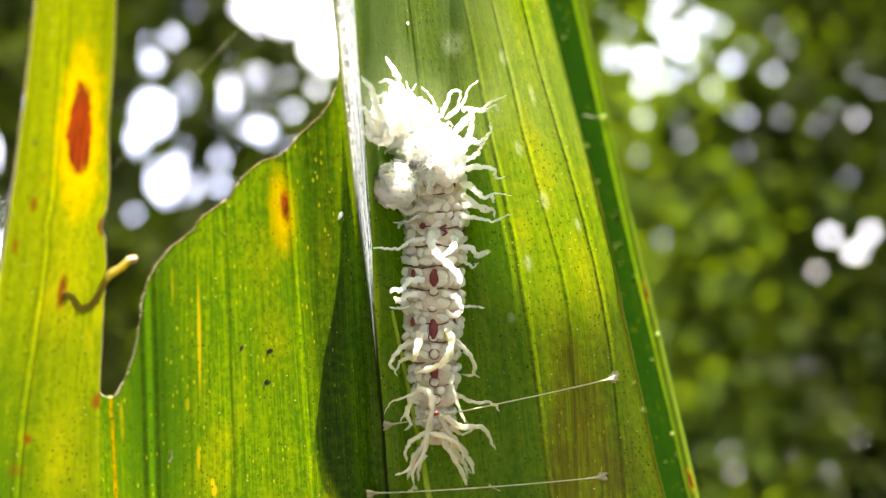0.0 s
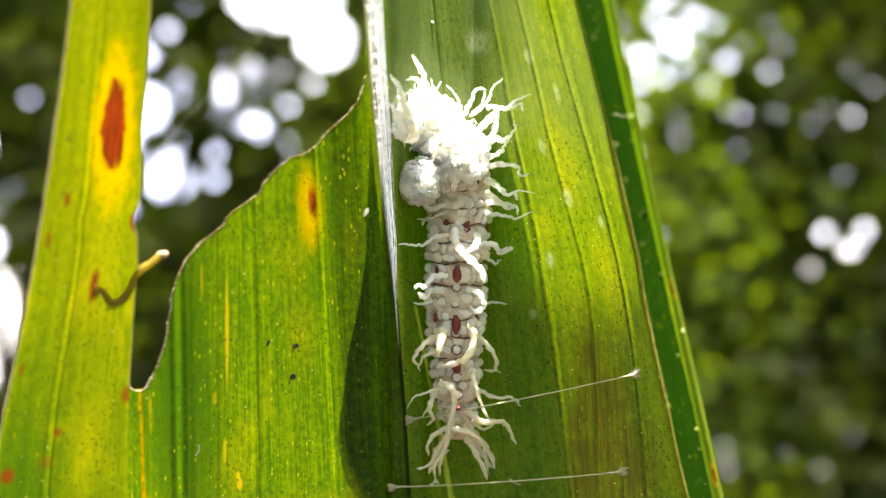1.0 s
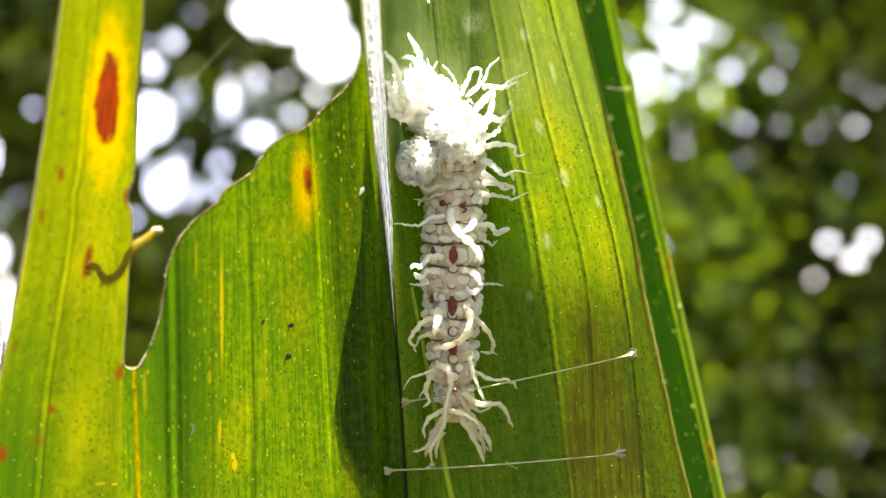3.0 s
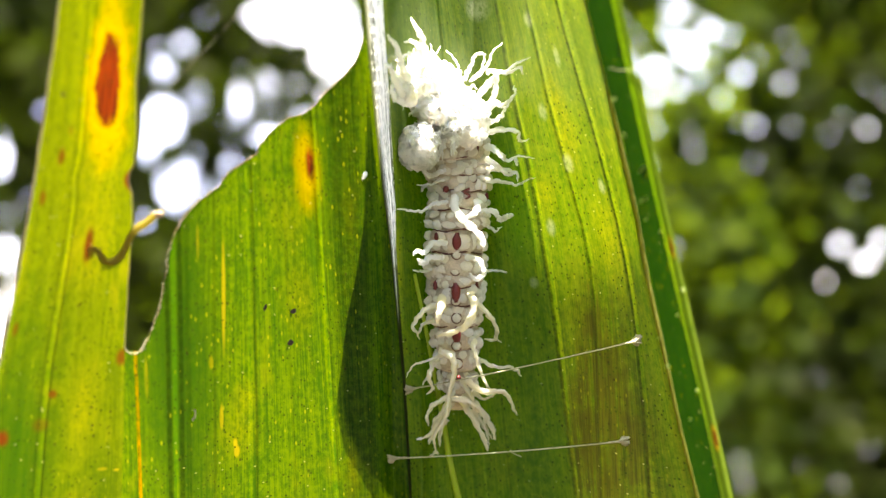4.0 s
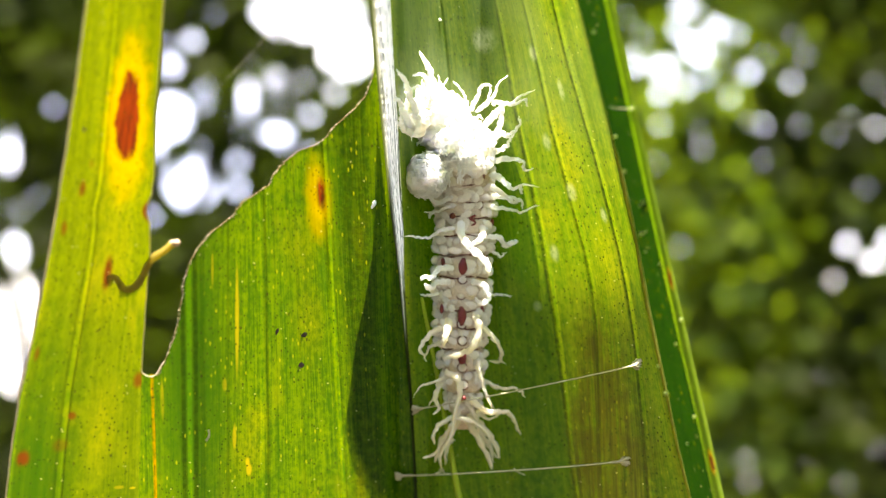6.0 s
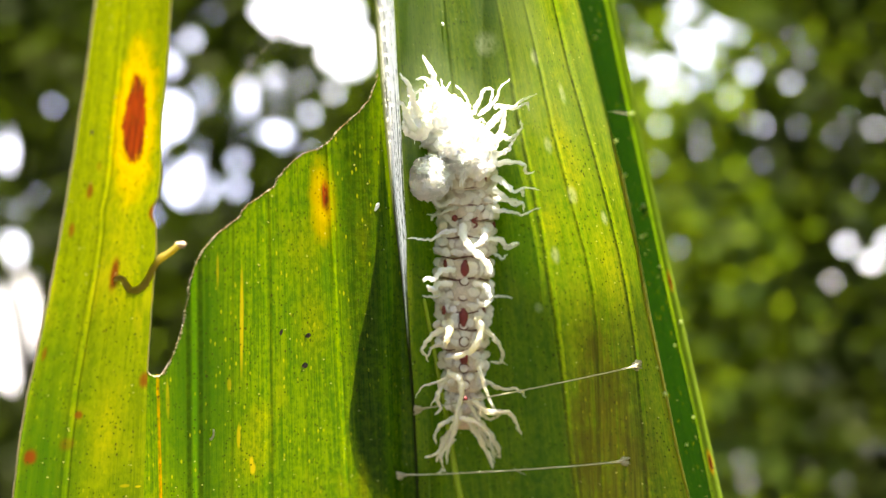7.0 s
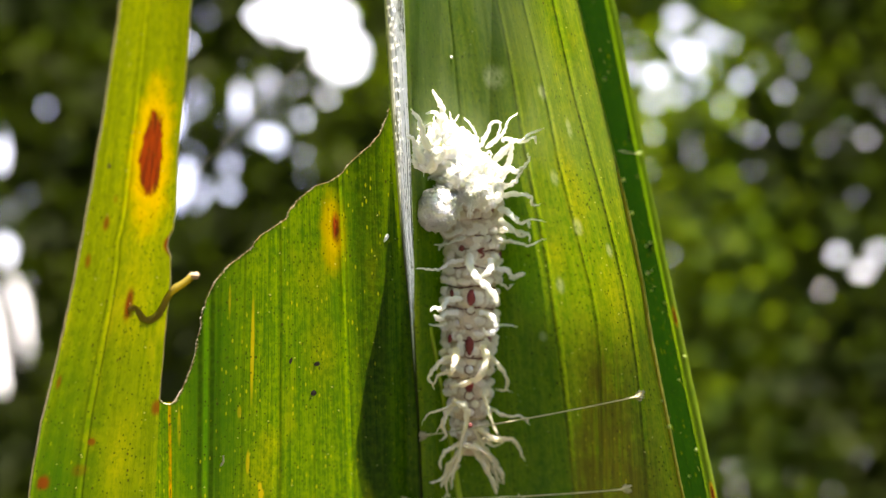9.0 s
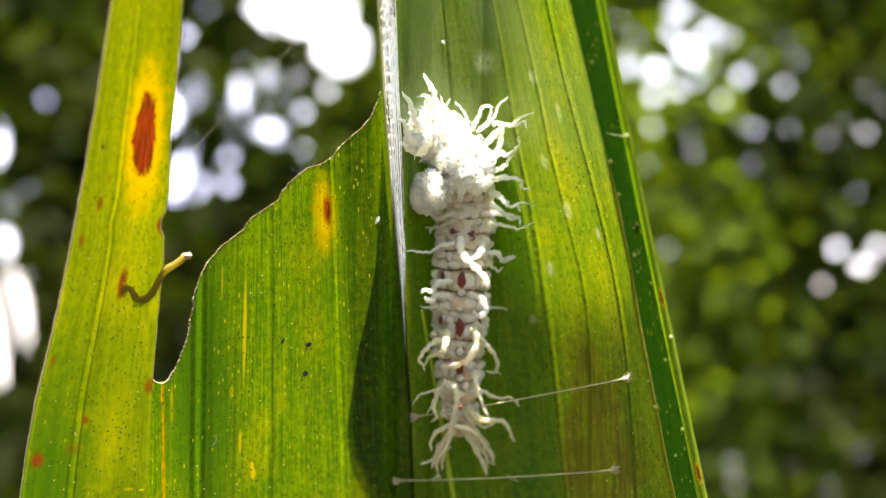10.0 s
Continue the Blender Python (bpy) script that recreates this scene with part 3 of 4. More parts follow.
# unseen second layers added close behind midrib and valley to darken the tissue there
SHADE_L = [(-4.97, 17.17), (-5.31, 12.67), (-5.49, 8.45), (-5.85, 1.86), (-6.52, -2.25), (-7.32, -5.51), (-8.26, -11.76), (-8.47, -13.99), (-7.82, -16.85), (-6.81, -19.31), (-5.20, -22.06)]
SHADE_M = [(-5.70, 17.07), (-5.31, 12.67), (-4.98, 8.49), (-4.32, 1.89), (-3.78, -2.78), (-3.28, -7.67), (-2.86, -14.75), (-2.46, -22.12)]
SHADE_N = [(-3.96, 19.00), (-3.74, 12.95), (-3.63, 8.67), (-3.37, 1.92), (-3.28, -7.67), (-2.86, -14.75), (-2.46, -22.12)]
SHADE_R = VEIN_A
blade("shade_layer", SHADE_L, SHADE_M, BOTTOM, 17.0, shade_mat, palm_leaf, "", surface=lambda x, z: leaf_y(x, z) + 0.25, nu=16, step=0.5, across=left_u)
blade("shade_layer", SHADE_N, SHADE_R, BOTTOM, TOP, shade_mat_valley, palm_leaf, "", surface=lambda x, z: leaf_y(x, z) + 0.45, nu=30, step=0.5, across=left_u)

# line of tissue behind the larva; light passing through it is painted bright
pts = spline([(-2.03, 8.10, -3.83), (-1.08, 9.85, -8.81), (0.05, 11.47, -14.95), (1.11, 12.34, -21.11), (2.33, 13.04, -26.32)], 12)
v, f = tube(pts, lambda t: 0.16 + 0.16 * t, 6)
mesh_part("vein", v, f, plain("light_painted_vein", (0.42, 0.55, 0.05), 0.4, 0.7, 900.0, translucent=0.4, through=(0.8, 0.95, 0.05)), palm_leaf)

# ---- the narrow leaflet in front ----
leaflet = thing("narrow_leaflet", "narrow folded green palm leaflet beside the larger one", "leaf")
FRONT_L = [(9.35, 16.68), (11.26, 10.07), (12.66, 5.51), (13.86, 0.83), (14.97, -3.97), (16.43, -9.75), (17.70, -14.84), (18.70, -18.41)]
FRONT_M = [(10.90, 16.68), (12.79, 9.32), (14.40, 3.19), (16.10, -3.16), (17.31, -7.66), (18.56, -12.28), (20.12, -18.41)]
FRONT_R = [(11.50, 16.68), (13.34, 9.32), (15.03, 3.19), (16.78, -3.16), (18.04, -7.66), (19.30, -12.28), (21.00, -18.41)]
# inner half's shade is put into its colour, a near-black copy of the green
painted_shade_side = blade_material("leaflet_painted_shade", (0.0030, 0.0130, 0.0006), (0.0060, 0.0190, 0.0008), (0.0045, 0.0260, 0.0004), (0.0090, 0.0420, 0.0006), clear=0.55, yellowing=0.0, gloss=0.7)
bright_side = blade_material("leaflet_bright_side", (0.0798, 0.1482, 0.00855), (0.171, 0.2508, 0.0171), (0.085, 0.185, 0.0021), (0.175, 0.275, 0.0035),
    veins_and_shade=[(1.2, 0.3, DARK, 0.5), (0.3, 0.25, PALE, 0.5), (2.6, 0.4, PALE, 0.4)],
    spots=[(1.6, -1.67, 0.4, 0.55, 1.4), (1.6, -15.36, 0.45, 0.6, 1.5)], clear=0.5, yellowing=0.2, streaks=0.3)
blade("inner_half", FRONT_L, FRONT_M, BOTTOM, TOP, painted_shade_side, leaflet, "inner half with its shade painted dark green", surface=lambda x, z: front_y(x, z) + 1.0 * (along(FRONT_M, z) - x), nu=14, step=0.4, across=lambda x, z, f: 4 * f)
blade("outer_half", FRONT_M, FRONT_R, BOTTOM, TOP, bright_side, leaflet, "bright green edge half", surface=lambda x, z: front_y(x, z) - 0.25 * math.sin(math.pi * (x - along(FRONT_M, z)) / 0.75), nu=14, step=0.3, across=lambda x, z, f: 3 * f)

# unseen sheet added over the valley shades the larva's aft part; holes pass sunspots
SUN_TARGETS = [(1.88, 4.86, 0.80), (2.71, 4.60, 0.05), (3.48, 5.06, -0.80), (0.19, 5.71, -6.48), (-0.05, 5.53, -7.23), (-1.08, 4.57, -2.06), (-1.67, 3.77, -1.86), (2.98, 7.23, -10.32), (2.48, 6.50, -7.77), (-1.50, 4.49, -2.76), (3.68, 5.53, -1.56)]
holes = []
for x, y, z in SUN_TARGETS:
    k = (26.2 - z) / TO_SUN.z
    holes.append((x + TO_SUN.x * k, y + TO_SUN.y * k))
verts, faces, uvs = [], [], []
nx, ny = 96, 64
for j in range(ny + 1):
    for i in range(nx + 1):
        x = -3.4 + 10.2 * i / nx
        y = -10.5 + (9.9 + 0.25 * math.sin(x * 1.7) - 2.0 / (1 + math.exp(3 * (x - 0.3)))) * j / ny
        verts.append((x * MM, y * MM, (26.2 + 0.12 * math.sin(y * 0.8) + 0.02 * (x - 1) ** 2 - 0.25) * MM))
for j in range(ny):
    for i in range(nx):
        k = j * (nx + 1) + i
        cx, cy = (verts[k][0] + verts[k + nx + 2][0]) / 2 / MM, (verts[k][1] + verts[k + nx + 2][1]) / 2 / MM
        if all(math.hypot(cx - hx, (cy - hy) * 1.6) > 0.42 for hx, hy in holes):
            faces.append((k, k + 1, k + nx + 2, k + nx + 1))
mesh_part("shade_flap", verts, faces, shade_mat, palm_leaf, "unseen added sheet that shades the larva, pierced for sun patches")

# ---- the larva ----
body_mat = plain("waxy_body", (0.72, 0.62, 0.49), 0.6, 0.65, 1300.0, 0.4, 0.0001, 0.15, spec=0.3, bleed=0.0006)
wax_mat = plain("white_wax", (0.97, 0.965, 0.94), 0.6, 0.94, 1500.0, 0.3, 0.0001, 0.4, (0.98, 0.975, 0.94), spec=0.3, bleed=0.0014)
wart_mat = plain("wax_wart", (0.88, 0.82, 0.70), 0.65, 0.85, 1500.0, 0.3, 0.0001, 0.2, spec=0.3, bleed=0.0006)
beige_mat = plain("beige_wax", (0.90, 0.84, 0.66), 0.5, 0.85, 1500.0, 0.3, 0.0001, 0.4, (0.94, 0.88, 0.66), spec=0.35, bleed=0.0012)
powder_mat = plain("powdery_wax", (0.97, 0.96, 0.93), 0.8, 0.93, 2200.0, 0.7, 0.0002, 0.25, spec=0.2, bleed=0.0022)
red_mat = plain("dark_red_mark", (0.16, 0.012, 0.012), 0.45, 0.6, 1500.0)
larva = thing("waxy_larva", "white waxy larva with curling filaments clinging to the leaf", "larva")


def ring_mesh(cx, cy, cz, rx, ry, rz, seed):
    """One ring of the body: a drum with rounded edges, flattened below and puckered."""
    verts, faces, nu, nv = [], [], 30, 12
    for j in range(nv + 1):
        th = math.pi * j / nv
        for i in range(nu):
            ph = math.tau * i / nu
            sc, cc = math.sin(th) ** 0.35, math.cos(th)
            d = Vector((sc * math.cos(ph), sc * math.sin(ph), math.copysign(abs(cc) ** 0.8, cc)))
            k = 1 + 0.10 * noise.noise(d * 2.6 + Vector((seed, 0, 0))) + 0.05 * noise.noise(d * 7 + Vector((0, seed, 0)))
            verts.append(Vector((cx + rx * d.x * k, cy + ry * d.y * k, cz + rz * d.z)) * MM)
    for j in range(nv):
        for i in range(nu):
            m = (i + 1) % nu
            faces.append((j * nu + i, (j + 1) * nu + i, (j + 1) * nu + m, j * nu + m))
    return verts, faces


# rings of the body: centre and half width
RINGS = [((-0.29, 6.60, 11.74), 2.2), ((0.38, 7.12, 10.02), 2.6), ((1.06, 7.37, 8.32), 2.7), ((1.49, 7.63, 6.65), 2.6), ((1.69, 7.84, 5.12), 2.55), ((1.79, 8.10, 3.83), 2.45), ((1.75, 8.26, 2.38), 2.4), ((1.65, 8.43, 0.78), 2.45), ((1.56, 8.64, -1.12), 2.45),
         ((1.51, 8.84, -2.97), 2.45), ((1.46, 8.98, -4.25), 2.3), ((1.47, 9.14, -5.62), 2.3), ((1.47, 9.44, -7.31), 2.15), ((1.52, 9.66, -9.19), 2.0), ((1.58, 9.97, -10.99), 1.8), ((1.63, 10.30, -12.90), 1.5), ((1.64, 10.69, -14.59), 1.05)]
ring_parts = []
for i, ((x, y, z), half) in enumerate(RINGS):
    v, f = ring_mesh(x, y, z, half, 1.7 * half / 2.5, 1.25 if i in (1, 2, 3, 8, 9, 12, 13, 14, 15) else 1.0, i * 3.3)
    ring_parts.append(mesh_part("ring", v, f, body_mat, larva))

# warts of wax: one shape, many places
v, f = lump(0, 0, 0, 1, 0.8, 1, 2.0, 0.14, 2.0, 12, 8)
wart = mesh_part("wart", v, f, wart_mat, larva)
WART_MESH = wart.data
bpy.data.objects.remove(wart)


def add_wart(x, y, z, rx, rz, turn=0.0, on=larva):
    ob = new("wart", WART_MESH)
    ob.parent = on
    ob.matrix_local = pose(x * MM, y * MM, z * MM, 0, turn, 0) @ Matrix.Diagonal((rx, 0.38 * min(rx, rz), rz, 1))


BACK_WARTS = ((2.82, 6.60, 4.20), (2.44, 6.91, 1.63), (1.49, 7.15, -2.16), (1.39, 7.29, -3.51), (1.45, 7.69, -6.08), (1.50, 7.97, -7.54), (1.50, 8.34, -9.90), (1.61, 8.73, -11.45), (1.07, 8.58, -10.65), (2.04, 8.68, -10.66))
for x, y, z in BACK_WARTS:
    add_wart(x, y, z, 0.34, 0.36)
# red marks on the back: place, half width, half height
MARKS = (((1.53, 7.03, -1.10), 0.28, 0.66), ((1.45, 7.55, -5.30), 0.30, 0.74), ((1.50, 8.08, -8.96), 0.28, 0.6), ((0.62, 6.48, 3.24), 0.2, 0.24), ((-0.19, 6.97, -0.72), 0.14, 0.32), ((-0.29, 7.48, -4.77), 0.14, 0.34),
         ((3.20, 8.09, -4.74), 0.11, 0.3), ((4.04, 7.32, 2.69), 0.12, 0.3), ((1.61, 8.86, -12.63), 0.2, 0.22), ((1.13, 5.48, 9.21), 0.14, 0.14), ((3.84, 6.05, 7.78), 0.08, 0.3), ((3.28, 6.19, 6.70), 0.07, 0.3))


def bare(x, z):
    """True beside a red mark or a wart of the middle row, where no plate of wax sits."""
    return any(abs(x - m[0]) < rx + 0.26 and abs(z - m[2]) < rz + 0.16 for m, rx, rz in MARKS) or abs(x - 2.35) < 0.45 and abs(z - 2.65) < 0.75 or any(math.hypot(x - a, z - c) < 0.52 for a, _, c in BACK_WARTS)


# flattened plates of wax that overlap unevenly, in two rows on each ring
for i, ((x, y, z), half) in enumerate(RINGS[2:-1]):
    deep = 1.7 * half / 2.5
    for row, lift in enumerate((0.36, -0.36)):
        a = rng.uniform(0, 14)
        while a < 180:
            big = (0.55 if 30 < a < 150 else 0.36) * rng.uniform(0.55, 1.25) * (half / 2.5) ** 0.5
            a += math.degrees(big / half) * 0.85
            w = radians(a)
            px, pz = x + half * math.cos(w), z + lift + rng.uniform(-0.22, 0.22)
            if not bare(px, pz):
                add_wart(px, y - deep * math.sin(w) * 0.97, pz, big, 0.38 * rng.uniform(0.7, 1.25), rng.uniform(-35, 35), ring_parts[i + 2])
            a += math.degrees(big / half) * rng.uniform(0.7, 1.15)


seam_mat = plain("brown_seam", (0.15, 0.06, 0.04), 0.6, 0.6, 1800.0)
for i, ((x, y, z), half) in enumerate(RINGS):
    # fine brown lines where the rings meet
    if 3 <= i < 16:
        (x2, y2, z2), half2 = RINGS[i + 1]
        cx, cy, cz, w = (x + x2) / 2, (y + y2) / 2, (z + z2) / 2, (half + half2) / 2
        pts = [Vector((cx + 0.95 * w * math.cos(a), cy - 1.64 * w / 2.5 * math.sin(a), cz + 0.10 * math.sin(a * 5 + i))) for a in np.linspace(0.5, 2.64, 26)]
        v, f = tube(pts, lambda t: 0.07 + 0.06 * noise.noise((t * 12, i, 0)), 5)
        mesh_part("seam", v, f, seam_mat, ring_parts[i])
for x, y, z in BACK_WARTS[:8]:
    pts = [Vector((x + 0.42 * math.cos(a), y + 0.02, z + 0.44 * math.sin(a))) for a in np.linspace(0.3, 5.9, 24)]
    v, f = tube(pts, lambda t: 0.045, 5)
    mesh_part("seam", v, f, seam_mat, larva)


def mark(at, rx, rz):
    x, y, z = at
    v, f = lump(x, y, z, rx * 1.3, 0.24, rz * 1.12, x + z, 0.25, 2.2, 14, 10)
    mesh_part("red_mark", v, f, red_mat, larva, "dark red mark")


for at, rx, rz in MARKS:
    mark(at, rx, rz)
v, f = tube(spline([(2.58, 6.67, 3.30), (2.15, 6.64, 3.01), (2.58, 6.69, 2.67), (2.10, 6.72, 2.25), (2.49, 6.81, 2.06)], 5), lambda t: 0.13 - 0.05 * t, 6)
mesh_part("red_mark", v, f, red_mat, larva, "dark red mark")


def filament(points, r0, r1=0.09):
    """A curled wax thread in millimetres, uneven along its length."""
    s = rng.uniform(0, 50)
    pts = spline(points, 9)
    pts = [p + Vector((noise.noise((s, i * 0.4, 0)), noise.noise((s, i * 0.4, 9)), noise.noise((s, i * 0.4, 5)))) * 0.14 for i, p in enumerate(pts)]
    v, f = tube(pts, lambda t: 0.78 * (r0 + (r1 - r0) * t) * (1 + 0.4 * noise.noise((s + t * 9, 2, 0)) + 0.4 * noise.noise((s + t * 31, 5, 0))) * min(1, 0.4 + 5 * (1 - t)), 8, rng.uniform(0.55, 0.85), rng.uniform(-3, 3))
    mesh_part("filament", v, f, beige_mat if points[0][2] < -4.5 else wax_mat, larva)


# fore part, a tangle of thick white threads
filament(((-0.89, 4.69, 11.99), (-1.47, 2.59, 13.35), (-1.24, 2.53, 14.80), (-1.64, 1.84, 15.61), (-2.11, 0.35, 16.27)), 0.55, 0.22)
filament(((-0.19, 5.21, 12.29), (-0.56, 3.58, 13.48), (-1.10, 2.76, 14.38), (-1.46, 2.19, 15.12)), 0.6, 0.2)
filament(((-2.02, 2.63, 10.83), (-2.67, -0.42, 12.05), (-3.05, -2.24, 13.35), (-3.75, -4.39, 14.11)), 0.5, 0.2)
filament(((-2.10, 2.08, 11.45), (-1.64, 1.97, 13.17), (-2.19, 0.03, 13.36), (-2.65, -1.19, 13.01)), 0.42, 0.15)
filament(((-2.67, 1.24, 10.22), (-3.34, -1.66, 11.24), (-3.52, -2.46, 11.88), (-4.04, -3.55, 11.96)), 0.5, 0.2)
filament(((-1.46, 2.28, 14.31), (-2.06, 0.43, 14.49), (-2.60, -1.11, 14.08)), 0.25, 0.1)
filament(((-2.89, 0.92, 9.74), (-3.48, -1.33, 10.17), (-3.59, -1.87, 10.77)), 0.4, 0.15)
filament(((3.95, 5.16, 8.89), (3.75, 4.81, 7.78), (3.10, 5.04, 7.00), (2.27, 5.84, 6.40)), 0.5, 0.3)
filament(((0.99, 5.45, 8.45), (1.60, 5.24, 7.58), (1.32, 5.72, 6.58)), 0.42, 0.25)
filament(((0.28, 4.36, 11.02), (1.31, 4.26, 10.54), (2.53, 4.70, 10.73)), 0.5, 0.25)
for k, (at, rx, rz) in enumerate((((-1.49, 3.90, 12.22), 1.7, 1.6), ((0.05, 4.99, 11.79), 1.9, 1.7), ((-2.67, 1.22, 11.13), 1.3, 1.5), ((-0.66, 4.90, 10.14), 2.0, 1.4), ((1.32, 5.28, 10.32), 1.8, 1.5), ((2.56, 5.85, 9.52), 1.5, 1.4), ((1.70, 5.77, 8.33), 1.7, 1.2), ((0.05, 5.75, 8.80), 1.4, 1.2), ((0.75, 4.95, 8.97), 1.7, 1.2), ((2.07, 4.96, 8.69), 1.5, 1.1), ((1.31, 4.68, 7.73), 1.5, 0.9), ((-0.28, 4.72, 9.14), 1.3, 1.0), ((2.54, 5.12, 7.48), 1.1, 0.9), ((0.2, 3.8, 9.25), 1.3, 1.0), ((1.5, 4.0, 8.4), 1.2, 0.9))):
    # heaps of wax under the tufts
    v, f = lump(at[0], at[1] + 0.6, at[2], rx, 1.2, rz, k * 4.7, 0.36, 3.0, 44, 32)
    mesh_part("wax_mass", v, f, wax_mat, larva)
for _ in range(105):
    # wax tufts over the fore rings
    k = rng.uniform(0, 1)
    base = Vector(RINGS[0][0]).lerp(Vector(RINGS[3][0]), k) + Vector((rng.normal(-0.3, 1.3), -1.5 - rng.uniform(0, 0.5) - 0.9 * k, rng.normal(0.7, 0.9)))
    d = Vector((rng.normal(-0.25, 0.7), rng.uniform(-0.5, 0.1), rng.normal(0.5, 0.7)))
    bend = Vector(rng.normal(0, 0.45, 3))
    filament((base, base + d * 0.6, base + d * 1.1 + bend), rng.uniform(0.13, 0.32), 0.08)

for at in ((-2.67, 1.22, 11.13), (-1.49, 3.5, 12.0), (0.2, 3.8, 9.25), (1.5, 4.0, 8.4), (0.75, 4.5, 8.97), (1.3, 4.3, 7.6)):
    # strands that lie over the heaps
    for _ in range(16):
        w, r = rng.uniform(0, 6.28), rng.uniform(0.1, 1.05)
        base = Vector((at[0] + r * math.cos(w), at[1] - 0.55 + 0.35 * r * r, at[2] + 0.85 * r * math.sin(w)))
        d = Vector((math.cos(w) + rng.normal(0, 0.5), rng.uniform(-0.25, 0.25), math.sin(w) + rng.normal(0, 0.5))) * 0.5
        filament((base, base + d * 0.7 + Vector((0, -0.12, 0)), base + d * 1.3 + Vector(rng.normal(0, 0.25, 3))), rng.uniform(0.12, 0.24), 0.07)

# threads on one flank, fore to aft
filament(((2.18, 5.75, 12.21), (2.73, 5.12, 13.31), (3.10, 5.01, 14.19), (3.93, 4.60, 14.04)), 0.26, 0.12)
filament(((2.88, 5.62, 12.24), (3.56, 4.57, 12.96), (3.83, 4.52, 13.98)), 0.24, 0.12)
filament(((3.25, 5.34, 12.40), (4.10, 4.17, 13.33), (4.46, 3.97, 14.28), (5.23, 3.45, 14.85)), 0.22, 0.07)
filament(((3.35, 5.29, 10.88), (4.44, 3.53, 11.90), (4.78, 2.86, 12.37), (5.54, 2.37, 12.40), (6.12, 2.11, 12.92), (7.28, 1.25, 13.26)), 0.42, 0.12)
filament(((3.92, 4.29, 12.64), (4.79, 3.03, 12.44), (5.67, 2.25, 12.29), (6.46, 1.81, 12.65), (6.71, 2.13, 12.05)), 0.26, 0.12)
filament(((3.86, 5.32, 9.47), (4.47, 3.99, 10.65), (4.79, 3.11, 12.13)), 0.4, 0.22)
filament(((3.96, 5.24, 9.56), (4.67, 4.31, 10.22), (5.03, 4.06, 9.82), (5.62, 3.76, 10.16), (6.19, 3.34, 10.81), (6.02, 3.52, 11.39)), 0.3, 0.12)
filament(((3.88, 5.66, 8.65), (4.87, 4.67, 8.85), (5.35, 4.02, 9.54), (5.76, 3.81, 10.17)), 0.34, 0.12)
filament(((3.98, 5.93, 7.92), (5.20, 4.62, 7.96), (6.41, 3.82, 7.71), (6.62, 4.29, 7.00), (7.40, 4.06, 7.21)), 0.34, 0.12)
filament(((3.98, 5.95, 6.78), (4.88, 4.92, 6.15), (5.67, 4.77, 5.44), (6.60, 4.55, 5.80), (7.85, 4.44, 5.56)), 0.40, 0.12)
filament(((6.27, 4.64, 5.66), (6.48, 4.92, 5.02)), 0.22, 0.1)
filament(((3.91, 6.39, 5.76), (4.91, 5.58, 5.06), (5.72, 5.66, 4.40), (6.33, 5.61, 4.49)), 0.34, 0.14)
filament(((4.01, 6.69, 4.92), (5.40, 5.76, 4.78), (6.43, 5.57, 4.44), (6.54, 5.91, 3.84)), 0.30, 0.12)
filament(((3.93, 7.11, 3.98), (5.28, 6.30, 3.81), (6.55, 6.01, 3.56), (7.29, 5.82, 3.93), (8.00, 5.73, 4.12)), 0.28, 0.07)
filament(((3.26, 7.17, 1.44), (4.49, 6.62, 1.43), (5.12, 6.97, 0.77), (5.64, 6.75, 0.91), (6.16, 6.65, 1.15)), 0.28, 0.36)
filament(((4.06, 7.97, 0.24), (4.74, 7.88, -0.24), (5.27, 7.85, 0.19)), 0.22, 0.08)
filament(((3.20, 8.25, -3.54), (4.65, 8.24, -3.54), (5.78, 8.42, -3.69)), 0.20, 0.09)
filament(((2.95, 8.13, -6.05), (4.06, 7.86, -7.10), (4.90, 8.36, -8.40), (4.73, 8.93, -9.42), (3.82, 9.18, -9.39)), 0.34, 0.14)
filament(((4.86, 8.43, -8.79), (4.83, 8.91, -9.32), (5.34, 9.29, -9.65)), 0.16, 0.07)
filament(((3.62, 9.19, -11.20), (4.89, 9.07, -11.78), (6.28, 9.52, -11.88), (7.10, 9.97, -12.57)), 0.26, 0.14)
filament(((2.25, 9.03, -12.75), (3.71, 8.90, -13.71), (5.45, 9.57, -13.90), (6.23, 10.28, -14.98), (6.66, 10.80, -16.14)), 0.42, 0.20)
filament(((2.75, 9.39, -13.77), (3.83, 9.61, -14.54), (4.83, 10.03, -14.15)), 0.3, 0.14)
# threads on the back
filament(((1.29, 6.46, 2.72), (1.42, 5.51, 1.56), (1.88, 4.86, 0.80), (2.71, 4.60, 0.05), (3.48, 5.06, -0.80), (3.74, 5.75, -1.75)), 0.46, 0.30)
filament(((3.29, 6.55, 2.24), (3.03, 5.63, 1.37), (2.16, 4.91, 0.70)), 0.44, 0.34)
filament(((0.57, 6.88, -1.20), (-0.57, 5.35, -1.32), (-1.08, 4.57, -2.06), (-1.67, 3.77, -1.86), (-2.04, 3.52, -2.18)), 0.34, 0.20)
filament(((0.38, 6.97, -2.35), (-0.57, 5.88, -2.42), (-1.27, 4.81, -2.86), (-1.63, 4.11, -2.56)), 0.34, 0.3)
filament(((2.30, 7.17, -2.30), (3.29, 6.54, -2.67), (3.76, 6.41, -3.62), (3.19, 6.33, -4.24), (2.47, 6.04, -3.70)), 0.36, 0.22)
filament(((0.29, 7.35, -5.82), (0.19, 5.81, -6.49), (0.00, 5.44, -7.13), (-0.19, 5.82, -7.81)), 0.50, 0.30)
